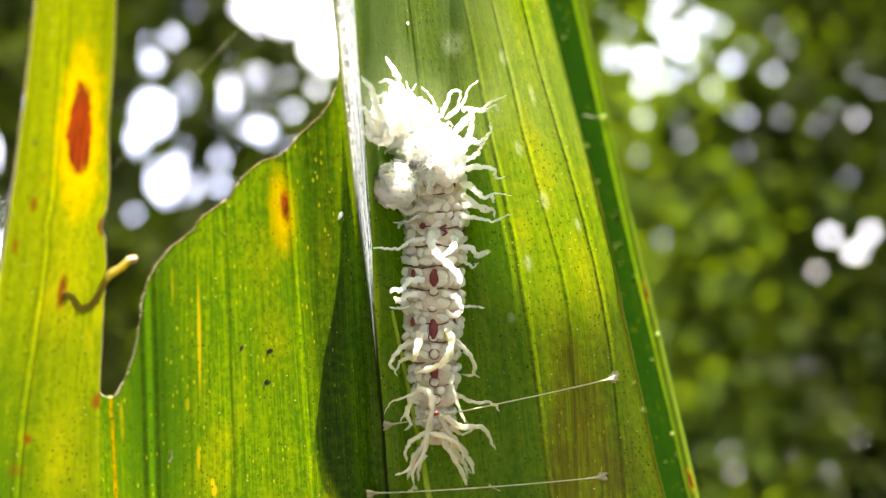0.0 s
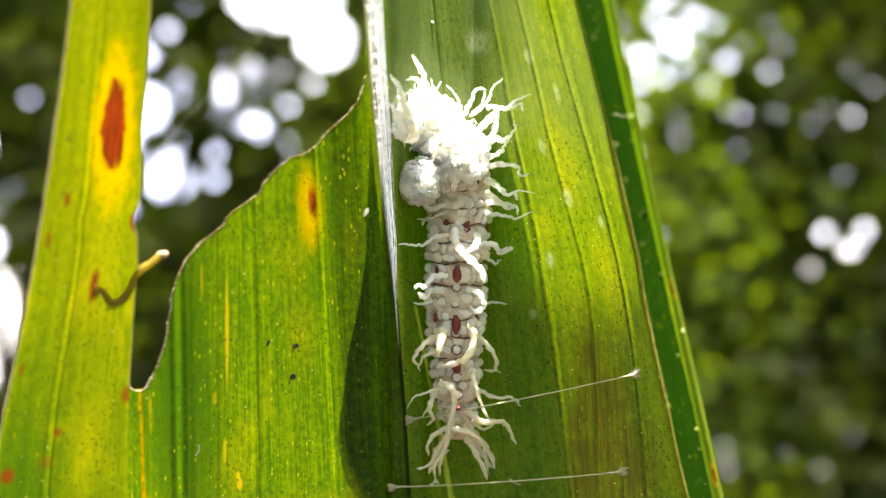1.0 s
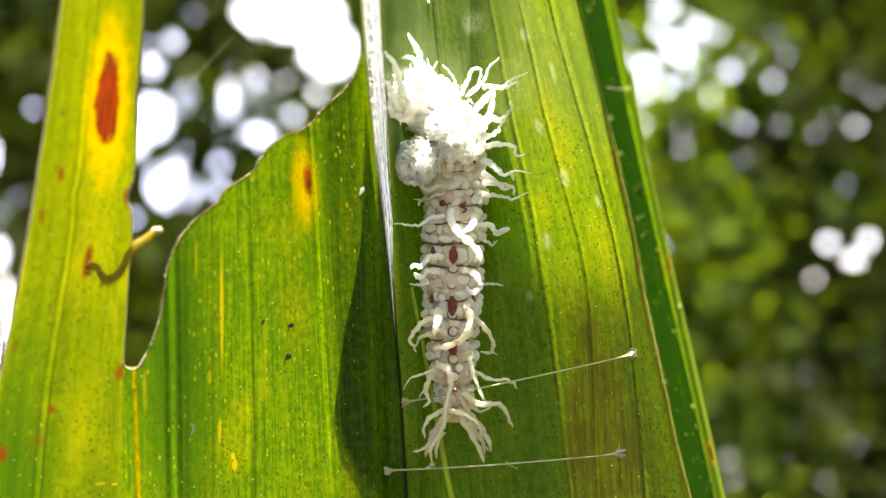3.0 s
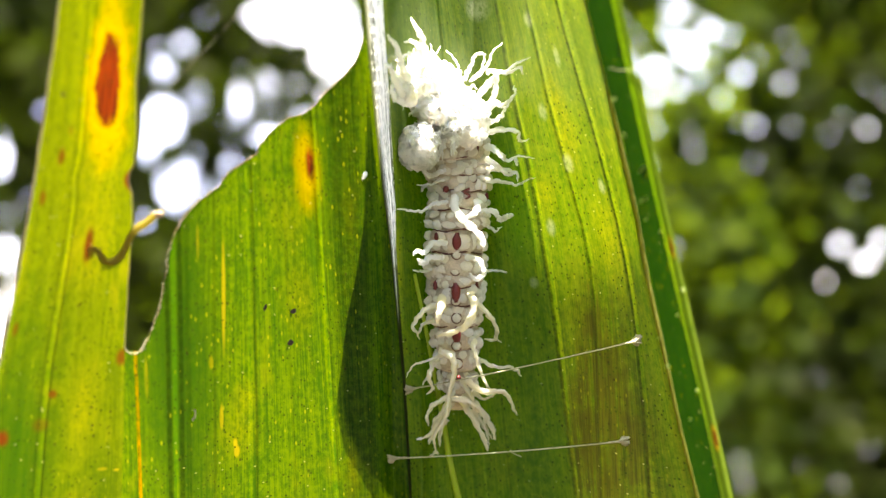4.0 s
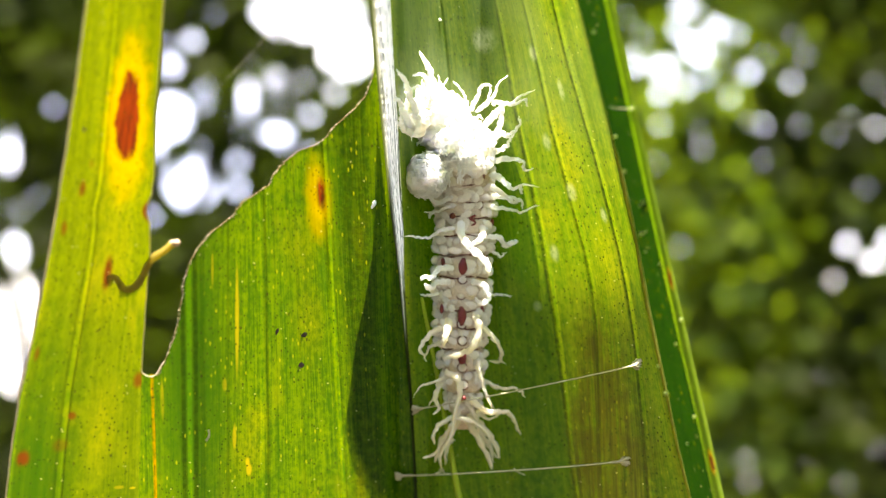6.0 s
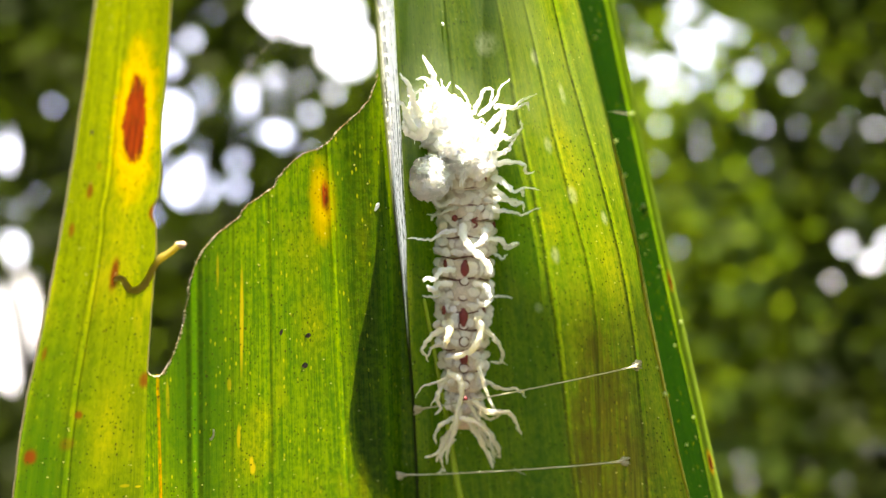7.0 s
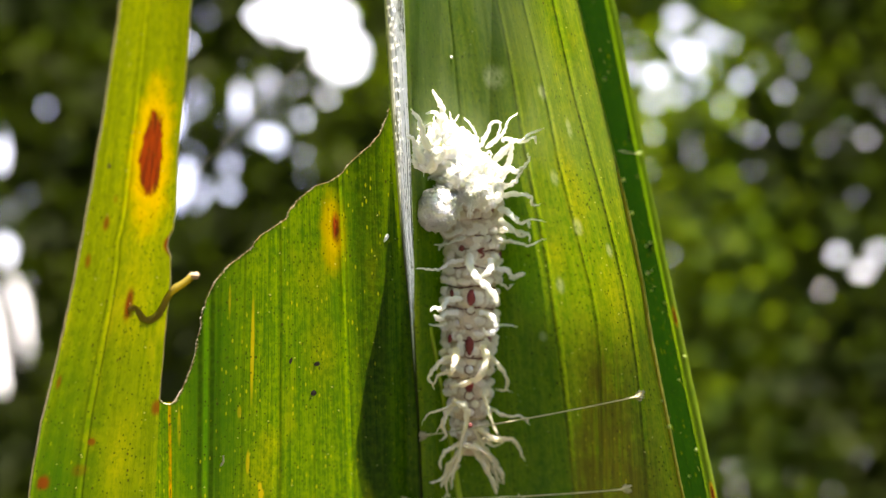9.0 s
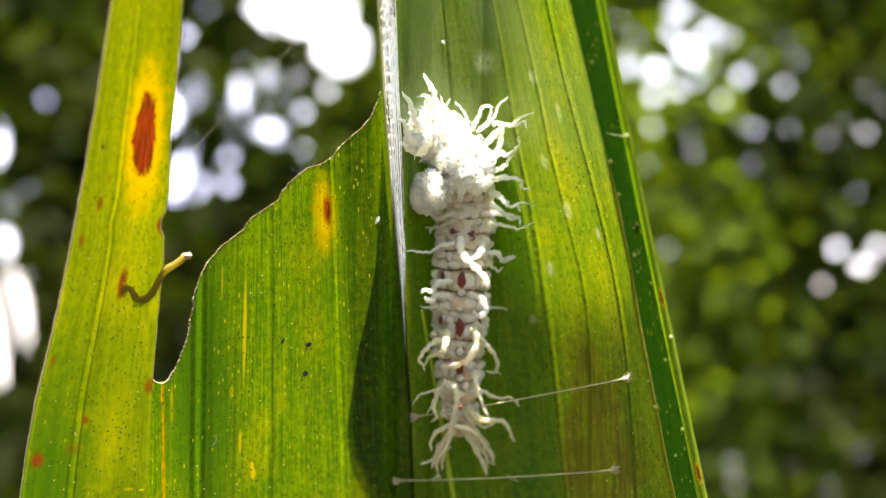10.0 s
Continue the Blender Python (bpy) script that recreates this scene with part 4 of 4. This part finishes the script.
filament(((2.65, 7.54, -5.35), (2.96, 6.79, -6.55), (2.48, 6.50, -7.77), (1.63, 6.89, -8.47), (0.00, 7.26, -8.98)), 0.42, 0.34)
filament(((-0.19, 7.65, -6.41), (-1.42, 5.89, -6.97), (-2.08, 5.73, -8.00), (-1.58, 6.63, -9.21)), 0.36, 0.12)
filament(((-0.39, 7.85, -7.68), (-1.34, 6.53, -8.01), (-1.72, 6.73, -8.94)), 0.26, 0.10)
filament(((0.39, 8.13, -10.51), (-0.67, 7.42, -10.92), (-2.11, 6.95, -11.40), (-2.74, 7.50, -12.47)), 0.26, 0.10)
filament(((-0.10, 8.24, -10.91), (-0.77, 7.87, -12.03), (-1.40, 7.87, -13.19)), 0.26, 0.10)
filament(((0.00, 7.82, -10.29), (1.06, 7.29, -10.71), (1.30, 7.46, -11.98), (0.82, 8.02, -14.08), (0.54, 8.79, -15.94), (-0.39, 9.45, -17.71), (-0.25, 10.56, -19.38)), 0.46, 0.16)
filament(((-0.48, 7.98, -11.08), (-0.82, 7.68, -12.39), (-0.53, 8.42, -13.41), (-1.02, 8.48, -14.00)), 0.32, 0.12)
filament(((2.95, 8.13, -9.44), (2.98, 7.24, -10.42), (3.53, 8.08, -12.05), (4.12, 9.33, -13.67)), 0.36, 0.10)
filament(((3.31, 8.79, -11.45), (3.86, 9.00, -12.80), (4.53, 9.80, -13.93)), 0.2, 0.08)
# tail
filament(((0.98, 9.28, -14.30), (-0.34, 8.74, -14.81), (-1.02, 8.90, -15.86), (-0.88, 9.54, -16.74)), 0.34, 0.18)
filament(((1.18, 9.76, -14.71), (-0.10, 9.70, -16.42), (-0.89, 9.85, -17.68), (-1.97, 9.85, -18.02)), 0.38, 0.14)
filament(((1.08, 9.10, -14.37), (2.63, 8.90, -14.78), (3.58, 9.52, -15.66), (4.01, 10.33, -17.06)), 0.32, 0.2)
filament(((1.92, 9.80, -14.47), (2.76, 9.83, -15.95), (3.72, 10.57, -17.80), (4.25, 11.43, -19.29)), 0.46, 0.22)
filament(((2.46, 9.84, -14.37), (3.55, 9.89, -15.51), (4.52, 10.78, -17.04), (4.89, 11.37, -18.23)), 0.44, 0.2)
filament(((0.64, 10.05, -16.33), (-0.30, 9.86, -17.18), (-0.94, 10.10, -18.46)), 0.34, 0.2)
filament(((3.06, 10.27, -16.02), (3.87, 10.72, -17.07), (4.70, 11.55, -18.26)), 0.32, 0.16)
filament(((-0.25, 10.54, -19.18), (-0.59, 10.51, -19.47), (-0.89, 10.46, -19.46)), 0.14, 0.07)
filament(((-0.25, 10.54, -19.18), (-0.05, 10.90, -19.54)), 0.14, 0.07)
filament(((1.30, 9.30, -13.50), (0.50, 9.20, -15.20), (-0.30, 9.60, -16.40), (-0.60, 10.00, -17.40)), 0.36, 0.16)
filament(((2.20, 9.60, -14.00), (3.10, 9.80, -15.60), (3.90, 10.60, -17.00), (4.40, 11.20, -18.70)), 0.34, 0.16)
filament(((0.90, 9.60, -15.00), (0.20, 9.80, -17.00), (0.00, 10.30, -18.60)), 0.34, 0.18)
filament(((1.70, 9.40, -12.60), (2.70, 9.20, -14.20), (3.00, 9.70, -15.60)), 0.30, 0.14)
# threads on the other flank
filament(((1.00, 6.45, 5.00), (0.05, 6.05, 4.56), (-0.66, 5.80, 4.26), (-1.08, 5.37, 4.53), (-1.22, 5.15, 4.80)), 0.28, 0.2)
filament(((1.15, 6.74, 4.40), (0.05, 6.34, 3.86), (-0.86, 6.13, 3.56), (-1.79, 5.21, 3.48)), 0.28, 0.12)
filament(((-0.95, 6.05, 3.56), (-1.28, 5.84, 3.36), (-1.33, 6.02, 2.99)), 0.2, 0.14)
filament(((0.67, 6.72, 2.15), (-0.38, 5.90, 1.99), (-1.27, 5.29, 1.41), (-2.28, 4.03, 1.40), (-3.34, 2.30, 1.51)), 0.28, 0.12)
filament(((-0.58, 7.39, -3.41), (-1.53, 6.55, -3.58), (-2.18, 5.95, -3.41)), 0.18, 0.08)

# ---- the wax ball ----
wax_ball = thing("wax_ball", "round white powdery wax ball beside the larva", "wax ball")
x, y, z = (-1.58, 4.05, 6.47)
v, f = lump(x, y, z, 1.74, 1.62, 1.78, 5.0, 0.12, 3.5, 60, 44)
mesh_part("ball", v, f, powder_mat, wax_ball)
verts, faces = [], []
for _ in range(420):
    d = Vector(rng.normal(0, 1, 3)).normalized()
    c = Vector((x + d.x * 1.8, y + d.y * 1.65, z + d.z * 1.85))
    a, b = lump(c.x, c.y, c.z, *(rng.uniform(0.06, 0.20, 3)), rng.uniform(0, 9), 0.5, 2.0, 6, 4)
    k = len(verts)
    verts += a
    faces += [tuple(q + k for q in face) for face in b]
tagged(mesh_part("flaky_coat", verts, faces, powder_mat, wax_ball), kind="stuff")

# ---- silk threads ----
silk_mat = plain("silk", (0.64, 0.60, 0.40), 0.5, 0.7, 900.0, translucent=0.4)


def silk(a, b, sag, r, label, fans=(True, True)):
    ob = thing("silk_thread", label, "silk thread", "silk threads")
    a, b = Vector(a), Vector(b)
    n = 40
    pts = [a.lerp(b, i / n) + Vector((0, -0.3, -sag)) * 4 * (i / n) * (1 - i / n) for i in range(n + 1)]
    v, f = tube(pts, lambda t: r * (1 + 0.5 * max(0, noise.noise((t * 30, r * 99, a.x)))), 6)
    mesh_part("strand", v, f, silk_mat, ob)
    for end, other, fan in ((a, b, fans[0]), (b, a, fans[1])):
        if fan:
            d = (other - end).normalized()
            pv, pf = lump(end.x - d.x * 0.15, leaf_y(end.x, end.z) - 0.03, end.z, 0.42, 0.06, 0.42, end.x, 0.5, 2.5, 16, 8)
            mesh_part("web_pad", pv, pf, silk_mat, ob)
            for k in range(26):
                e = end - d * rng.uniform(0.0, 0.5) + Vector((0, 0, rng.uniform(-0.42, 0.42)))
                e.y = leaf_y(e.x, e.z) - 0.05
                v, f = tube(spline([end + d * 1.3 + Vector((0, 0, rng.uniform(-0.03, 0.03))), end + d * 0.4 + (e - end) * 0.25, e], 4), lambda t: 0.03 + 0.035 * t, 5)
                mesh_part("root_fibre", v, f, silk_mat, ob)
    return ob


silk((-2.50, 9.50, -13.69), (15.83, 2.93, -9.11), 0.1, 0.055, "pale silk strand stretched across the leaf, spread at its ends")
t2 = silk((-4.05, 11.58, -19.92), (15.25, 5.81, -17.57), 0.12, 0.06, "pale silk strand stretched across the leaf, spread at its ends")
v, f = tube(spline([(6.19, 11.28, -19.21), (6.50, 11.51, -19.50), (7.17, 11.76, -19.85)], 5), lambda t: 0.08 - 0.04 * t, 5)
mesh_part("loose_end", v, f, silk_mat, t2)
silk((-20.89, -9.98, 6.92), (-5.45, -7.32, 24.39), 0.0, 0.006, "very fine silk strand across the gap in the leaf", (False, False))

silk((11.30, -13.25, 10.33), (12.75, -13.35, 10.13), 0.12, 0.012, "short silk strand across the narrow leaflet", (False, False))

# ---- the tendril at the strip; its front curve stands in for its shadow ----
twig_mat = plain("dry_tendril", (0.24, 0.19, 0.035), 0.7, 0.6, 1500.0, 0.6, 0.0002, 0.5, (0.5, 0.42, 0.02), spec=0.1)
tip_mat = plain("frayed_tip", (0.46, 0.33, 0.20), 0.7, 0.5, 1500.0, 0.6, 0.0002, 0.25)
tendril = thing("dry_tendril", "short dry tendril at the leaf strip, its curve modelling its shadow", "tendril")
pts = spline([(-24.92, -7.72, -1.85), (-24.39, -7.60, -1.69), (-24.14, -7.34, -2.11), (-23.88, -7.08, -2.57), (-23.42, -6.95, -2.62), (-22.92, -6.97, -2.28), (-22.47, -7.11, -1.70), (-22.08, -7.34, -0.95), (-21.55, -7.40, -0.25), (-20.83, -7.17, 0.25), (-20.33, -7.02, 0.70)], 6)
v, f = tube(pts, lambda t: 0.17 + 0.10 * min(t / 0.3, 1) + 0.06 * noise.noise((t * 14, 0, 0)), 8)
mesh_part("stem", v, f, twig_mat, tendril)
x, y, z = (-20.12, -6.95, 0.80)
v, f = lump(x, y, z, 0.42, 0.3, 0.26, 1.0, 0.5, 2.5, 12, 8)
mesh_part("tip", v, f, tip_mat, tendril, "pinkish frayed tip")

# ---- droplets, eggs and crumbs ----
bead_mat = plain("honeydew", (0.22, 0.28, 0.08), 0.2, 0.8, 1500.0, 0.1, 0.0001, 0.5, (0.6, 0.7, 0.2))
v, f = lump(0, 0, 0, 0.2, 0.2, 0.2, 0.0, 0.1, 1.0, 12, 8)
first = None
for at, s in (((11.76, -12.88, 8.24), 1.0), ((12.50, -12.31, 5.88), 0.9), ((14.03, -11.31, 3.78), 1.1), ((13.78, -11.14, 3.51), 0.7), ((13.98, -10.66, 1.51), 1.1), ((14.27, -10.80, 1.67), 0.8), ((14.31, -10.36, 0.24), 0.7), ((15.29, -10.46, -0.60), 0.8),
              ((16.13, -8.49, -10.06), 1.1), ((18.29, -8.06, -11.83), 0.9), ((16.97, -9.78, -4.65), 1.0), ((10.10, -14.45, 15.22), 0.9), ((12.18, -13.68, 13.25), 0.8), ((12.85, -13.33, 10.12), 1.0), ((16.65, -9.36, -6.41), 0.7), ((15.49, -8.86, -8.07), 0.7), ((17.94, -7.34, -13.98), 0.8)):
    if first is None:
        first = thing("droplet", "tiny translucent yellowish droplet stuck to the leaflet", "droplet", "droplets on the leaflet")
        mesh_part("bead", v, f, bead_mat, first)
        one = first
    else:
        one = copy_thing(first, Matrix())
    one.matrix_basis = Matrix.Translation((at[0] * MM, at[1] * MM, HIGH + at[2] * MM)) @ Matrix.Diagonal((0.8 * s, 0.8 * s, 0.8 * s, 1))


def crumb(name, label, category, at, rx, ry, rz, material, turn=0):
    ob = thing(name, label, category)
    v, f = lump(0, 0, 0, rx, ry, rz, at[0], 0.35, 1.8, 14, 10)
    mesh_part("body", v, f, material, ob)
    ob.matrix_basis = Matrix.Translation((at[0] * MM, at[1] * MM, HIGH + at[2] * MM)) @ pose(0, 0, 0, 0, turn, 0)


frass_mat = plain("dark_frass", (0.035, 0.022, 0.016), 0.7, 0.5, 2500.0)
crumb("insect_egg", "small white elongated egg stuck to the leaf", "egg", (-5.75, 0.60, 4.00), 0.17, 0.15, 0.36, wax_mat, 25)
crumb("frass_pellet", "dark brown pellet stuck to the leaf", "pellet", (-11.47, 1.44, -6.57), 0.28, 0.05, 0.19, frass_mat)
crumb("frass_pellet", "dark brown pellet stuck to the leaf", "pellet", (-11.79, 2.27, -9.10), 0.27, 0.05, 0.22, frass_mat, 20)
crumb("frass_pellet", "dark brown pellet stuck to the leaf", "pellet", (-13.48, 0.28, -6.23), 0.12, 0.05, 0.28, frass_mat, 15)
crumb("frass_pellet", "dark brown pellet stuck to the leaf", "pellet", (-25.33, -12.11, 8.74), 0.1, 0.05, 0.17, frass_mat)
crumb("wax_crumb", "tiny white wax crumb on the leaf", "wax crumb", (-0.48, 6.95, 20.06), 0.17, 0.08, 0.1, wax_mat, 60)
husk = thing("curled_fibre", "short pale curled fibre lying on the leaf", "fibre")
v, f = tube(spline([(-18.87, -0.13, -14.09), (-18.88, -0.04, -14.60), (-19.12, 0.03, -14.97)], 6), lambda t: 0.09, 6)
mesh_part("fibre", v, f, silk_mat, husk)


# ---- ground and woods ----
n = Nodes("forest_floor")
co = n.add("ShaderNodeTexCoord").outputs["Object"]
litter = n.noise(co, 6.0, 5.0, 0.7)
# far ground is painted pale so that low gaps look as bright as sky
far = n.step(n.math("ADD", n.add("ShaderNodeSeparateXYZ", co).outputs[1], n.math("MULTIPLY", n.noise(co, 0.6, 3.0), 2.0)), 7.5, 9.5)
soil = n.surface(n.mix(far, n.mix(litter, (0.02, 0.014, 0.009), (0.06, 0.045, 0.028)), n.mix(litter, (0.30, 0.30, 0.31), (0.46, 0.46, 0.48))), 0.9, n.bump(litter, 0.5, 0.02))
bm = bmesh.new()
bmesh.ops.create_grid(bm, x_segments=60, y_segments=60, size=600)
for vert in bm.verts:
    r = vert.co.xy.length
    vert.co.z = 0.15 * noise.noise(vert.co * 0.05) * min(r / 20, 1) - 0.1
me = bpy.data.meshes.new("ground")
bm.to_mesh(me)
bm.free()
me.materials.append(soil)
tagged(new("ground", me), "brown leaf-littered forest floor, painted pale far off as bright sky", "ground", kind="structure")


def foliage_material(name, a, b, through_a, through_b, low, high):
    """Leaves of differing green: single ones, sprays and whole boughs vary."""
    n = Nodes(name)
    r = n.add("ShaderNodeNewGeometry").outputs["Random Per Island"]
    co = n.add("ShaderNodeTexCoord").outputs["Object"]
    bough = n.step(n.noise(co, 2.6, 3.0, 0.6), low, high)
    r = n.math("ADD", n.math("MULTIPLY", r, 0.35), n.math("MULTIPLY", bough, 0.75), clamp=True)
    return n.surface(n.mix(r, a, b), 0.6, None, 0.45, n.mix(r, through_a, through_b), spec=0.1)


bark_mat = plain("dark_bark", (0.035, 0.027, 0.018), 0.9, 0.4, 12.0, 0.8, 0.01)
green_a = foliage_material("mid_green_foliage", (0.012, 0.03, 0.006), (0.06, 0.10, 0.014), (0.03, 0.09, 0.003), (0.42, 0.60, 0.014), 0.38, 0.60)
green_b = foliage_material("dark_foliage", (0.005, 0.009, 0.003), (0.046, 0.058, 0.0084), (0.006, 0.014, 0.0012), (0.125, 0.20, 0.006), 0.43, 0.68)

rng = np.random.default_rng(21)

# gaps between the crowns: x and z in metres on the line of trees, half width, half height
GAPS = [(-0.58, 2.38, 0.215, 0.085), (-0.41, 2.23, 0.097, 0.097), (-1.15, 1.95, 0.060, 0.078), (-1.06, 1.67, 0.092, 0.090), (-0.70, 1.88, 0.060, 0.020), (-0.72, 2.10, 0.022, 0.032), (-0.83, 2.02, 0.011, 0.070), (-1.16, 2.16, 0.028, 0.033),
        (-1.22, 1.83, 0.019, 0.047), (-1.83, 1.79, 0.019, 0.059), (-1.80, 1.04, 0.095, 0.235), (-1.81, 1.38, 0.035, 0.059), (1.05, 2.24, 0.040, 0.042), (0.90, 2.16, 0.055, 0.022), (0.78, 2.18, 0.014, 0.036), (1.00, 2.41, 0.034, 0.014),
        (1.79, 1.35, 0.034, 0.015), (1.85, 1.43, 0.014, 0.024)]
# small round openings, by how wide they are
WIDE = [(-0.61, 2.18), (-0.47, 2.05), (-0.57, 1.96), (-0.67, 2.01), (-1.06, 2.27), (-0.87, 1.76), (-0.87, 1.65), (1.27, 2.14), (0.97, 2.32), (1.14, 2.33), (1.23, 2.29), (1.08, 2.12), (1.00, 2.08), (0.90, 2.05), (1.68, 1.42)]
FINE = [(-1.03, 2.37), (-1.03, 2.04), (-0.97, 1.88), (-1.64, 1.99), (-1.24, 0.95), (1.19, 2.20), (1.45, 2.10), (1.80, 1.91), (1.27, 0.43), (1.62, 1.27), (1.67, 0.42), (-1.23, 1.53), (1.33, 1.92), (0.90, 1.92), (1.08, 2.04), (1.19, 2.04)]
FAINT = [(-0.97, 2.38), (-1.83, 1.88), (-1.71, 1.62), (-1.81, 1.56), (1.33, 2.21), (1.33, 2.35), (1.46, 2.29), (1.48, 1.92), (1.63, 1.88), (1.82, 1.71), (1.06, 1.89), (1.07, 1.82), (0.88, 1.76), (0.75, 2.37), (0.82, 2.30), (0.98, 1.41),
         (1.58, 0.87), (1.52, 0.49), (1.80, 0.57), (1.76, 1.66)]
for spots, r in ((WIDE, 0.0165), (FINE, 0.0100), (FAINT, 0.0050)):
    GAPS += [(x, z, r if z > 1.2 else r * 0.6, r if z > 1.2 else r * 0.6) for x, z in spots]
for cx, cz, sx, sz, count in ((-0.85, 2.0, 0.2, 0.16, 20), (1.02, 2.22, 0.13, 0.10, 16), (1.5, 1.95, 0.22, 0.2, 6), (1.45, 0.85, 0.28, 0.28, 2), (-1.75, 1.45, 0.06, 0.3, 5)):
    # chinks where the foliage is thin
    for _ in range(count):
        r = float(rng.uniform(0.003, 0.0085 if abs(cz - 2.1) < 0.15 else 0.006))
        GAPS.append((cx + float(rng.normal(0, sx)), cz + float(rng.normal(0, sz)), r, r))
LEAF = np.array([(0, -1, 0), (0.42, -0.1, 0.12), (0, 1, -0.15), (-0.42, -0.1, 0.12)]) * 0.5


def reaches(tri):
    """Which of the flat triangles touch the unit circle."""
    d = np.roll(tri, -1, 1) - tri
    t = np.clip(-(tri * d).sum(2) / np.maximum((d * d).sum(2), 1e-12), 0, 1)
    near = (((tri + d * t[..., None]) ** 2).sum(2) < 1).any(1)
    side = tri[..., 0] * d[..., 1] - tri[..., 1] * d[..., 0]
    return near | (side > 0).all(1) | (side < 0).all(1)


def leaves(centres, size, x, y, keep_out):
    """Many small pointed leaves, each bent along its middle; none hangs into a gap."""
    n = len(centres)
    a, b, c = rng.uniform(-1.2, 1.2, n), rng.uniform(-1.2, 1.2, n), rng.uniform(0, 6.28, n)
    ca, sa, cb, sb, cc, sc = np.cos(a), np.sin(a), np.cos(b), np.sin(b), np.cos(c), np.sin(c)
    turn = np.empty((n, 3, 3))
    turn[:, 0] = np.stack([cc * cb, cc * sb * sa - sc * ca, cc * sb * ca + sc * sa], 1)
    turn[:, 1] = np.stack([sc * cb, sc * sb * sa + cc * ca, sc * sb * ca - cc * sa], 1)
    turn[:, 2] = np.stack([-sb, cb * sa, cb * ca], 1)
    s = size * rng.uniform(0.6, 1.3, n)
    pts = np.einsum("nij,kj->nki", turn, LEAF) * s[:, None, None] + centres[:, None]
    if keep_out:
        bad = np.zeros(n, bool)
        # a gap widens with the distance from the glade's middle
        flat_x, flat_z = (pts[:, :, 0] + x) * 5 / (pts[:, :, 1] + y), (pts[:, :, 2] - HIGH) * 5 / (pts[:, :, 1] + y) + HIGH
        flat = np.stack([flat_x, flat_z], 2)
        mid = flat.mean(1)
        for gx, gz, ga, gb in GAPS:
            near = np.flatnonzero((np.abs(mid[:, 0] - gx) < ga + size) & (np.abs(mid[:, 1] - gz) < gb + size))
            quad = (flat[near] - (gx, gz)) / (ga, gb)
            bad[near] |= reaches(quad[:, [0, 1, 2]]) | reaches(quad[:, [0, 2, 3]])
        pts = pts[~bad]
    verts = pts.reshape(-1, 3)
    k = np.arange(len(pts))[:, None] * 4
    faces = np.concatenate([k + [[0, 1, 2]], k + [[0, 2, 3]]])
    return verts, faces


def tree(x, y, height, spread, count, size, material, label, keep_out=True):
    ob = thing("tree", label, "tree", "trees of the wood", at=(x, y, 0))
    trunk = [Vector((0, 0, -0.3)), Vector((rng.uniform(-0.1, 0.1), 0, height * 0.35)), Vector((rng.uniform(-0.2, 0.2), 0, height * 0.7)), Vector((rng.uniform(-0.3, 0.3), 0, height))]
    v, f = tube([p * 1000 for p in spline(trunk, 6)], lambda t: 1000 * (0.05 * (1 - t) + 0.012), 9)
    trunk_ob = mesh_part("trunk", v, f, bark_mat, ob)
    for k in range(6):
        h = height * rng.uniform(0.3, 0.9)
        e = Vector((rng.choice([-1, 1]) * spread * rng.uniform(0.3, 0.6), rng.uniform(-0.2, 0.2), h + rng.uniform(0.2, 0.7)))
        v, f = tube([p * 1000 for p in spline([Vector((0, 0, h)), (Vector((0, 0, h)) + e) / 2 + Vector((0, 0, 0.1)), e], 5)], lambda t: 1000 * (0.012 * (1 - t) + 0.004), 6)
        mesh_part("limb", v, f, bark_mat, trunk_ob)
    sprays = np.stack([rng.normal(0, spread * 0.5, count // 6), rng.uniform(-0.4, 0.4, count // 6), height * 1.1 * rng.uniform(0, 1, count // 6)], 1)
    centres = np.repeat(sprays, 6, 0) + rng.normal(0, size * 1.3, (count // 6 * 6, 3))
    centres = centres[centres[:, 2] > 0.02]
    v, f = leaves(centres, size, x, y, keep_out)
    me = bpy.data.meshes.new("crown")
    me.vertices.add(len(v))
    me.vertices.foreach_set("co", v.ravel())
    me.loops.add(f.size)
    me.loops.foreach_set("vertex_index", f.ravel())
    me.polygons.add(len(f))
    me.polygons.foreach_set("loop_start", np.arange(0, f.size, 3))
    me.update(calc_edges=True)
    me.materials.append(material)
    crown = new("crown", me)
    crown.parent = ob
    return ob


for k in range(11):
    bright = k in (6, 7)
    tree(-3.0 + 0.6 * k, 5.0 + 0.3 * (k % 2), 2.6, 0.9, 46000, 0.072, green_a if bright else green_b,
         "yellow-green leafy tree at the edge of a wood" if bright else "dark green leafy tree at the edge of a wood")
for k in range(9):
    # the wood goes on around and behind: unseen trees, added to dim the skylight
    a = radians(75 + 210 * (k + 0.5) / 9)
    tree(5.2 * math.sin(a), 5.2 * math.cos(a), 3.2, 1.6, 2600, 0.24, green_a if k % 2 else green_b, "unseen leafy green tree added to close the wood", False)

# bright hazy sky far beyond the trees
n = Nodes("bright_haze")
co = n.add("ShaderNodeTexCoord").outputs["Object"]
cloud = n.noise(co, 0.03, 4.0)
glow = n.add("ShaderNodeEmission", n.mix(n.step(cloud, 0.35, 0.65), (0.62, 0.70, 1.0), (0.86, 0.88, 1.0)), 0.85)
n.t.links.new(glow.outputs[0], n.out.inputs[0])
verts = [(150 * math.sin(a), 150 * math.cos(a), z) for z in (-5, 45) for a in np.linspace(-0.75, 0.75, 25)]
haze = mesh_part("backdrop", verts, [(i, i + 1, i + 26, i + 25) for i in range(24)], n.mat, None)
tagged(haze, "bright hazy sky far beyond the trees", "sky", kind="structure")


def motions():
    pass


motions()
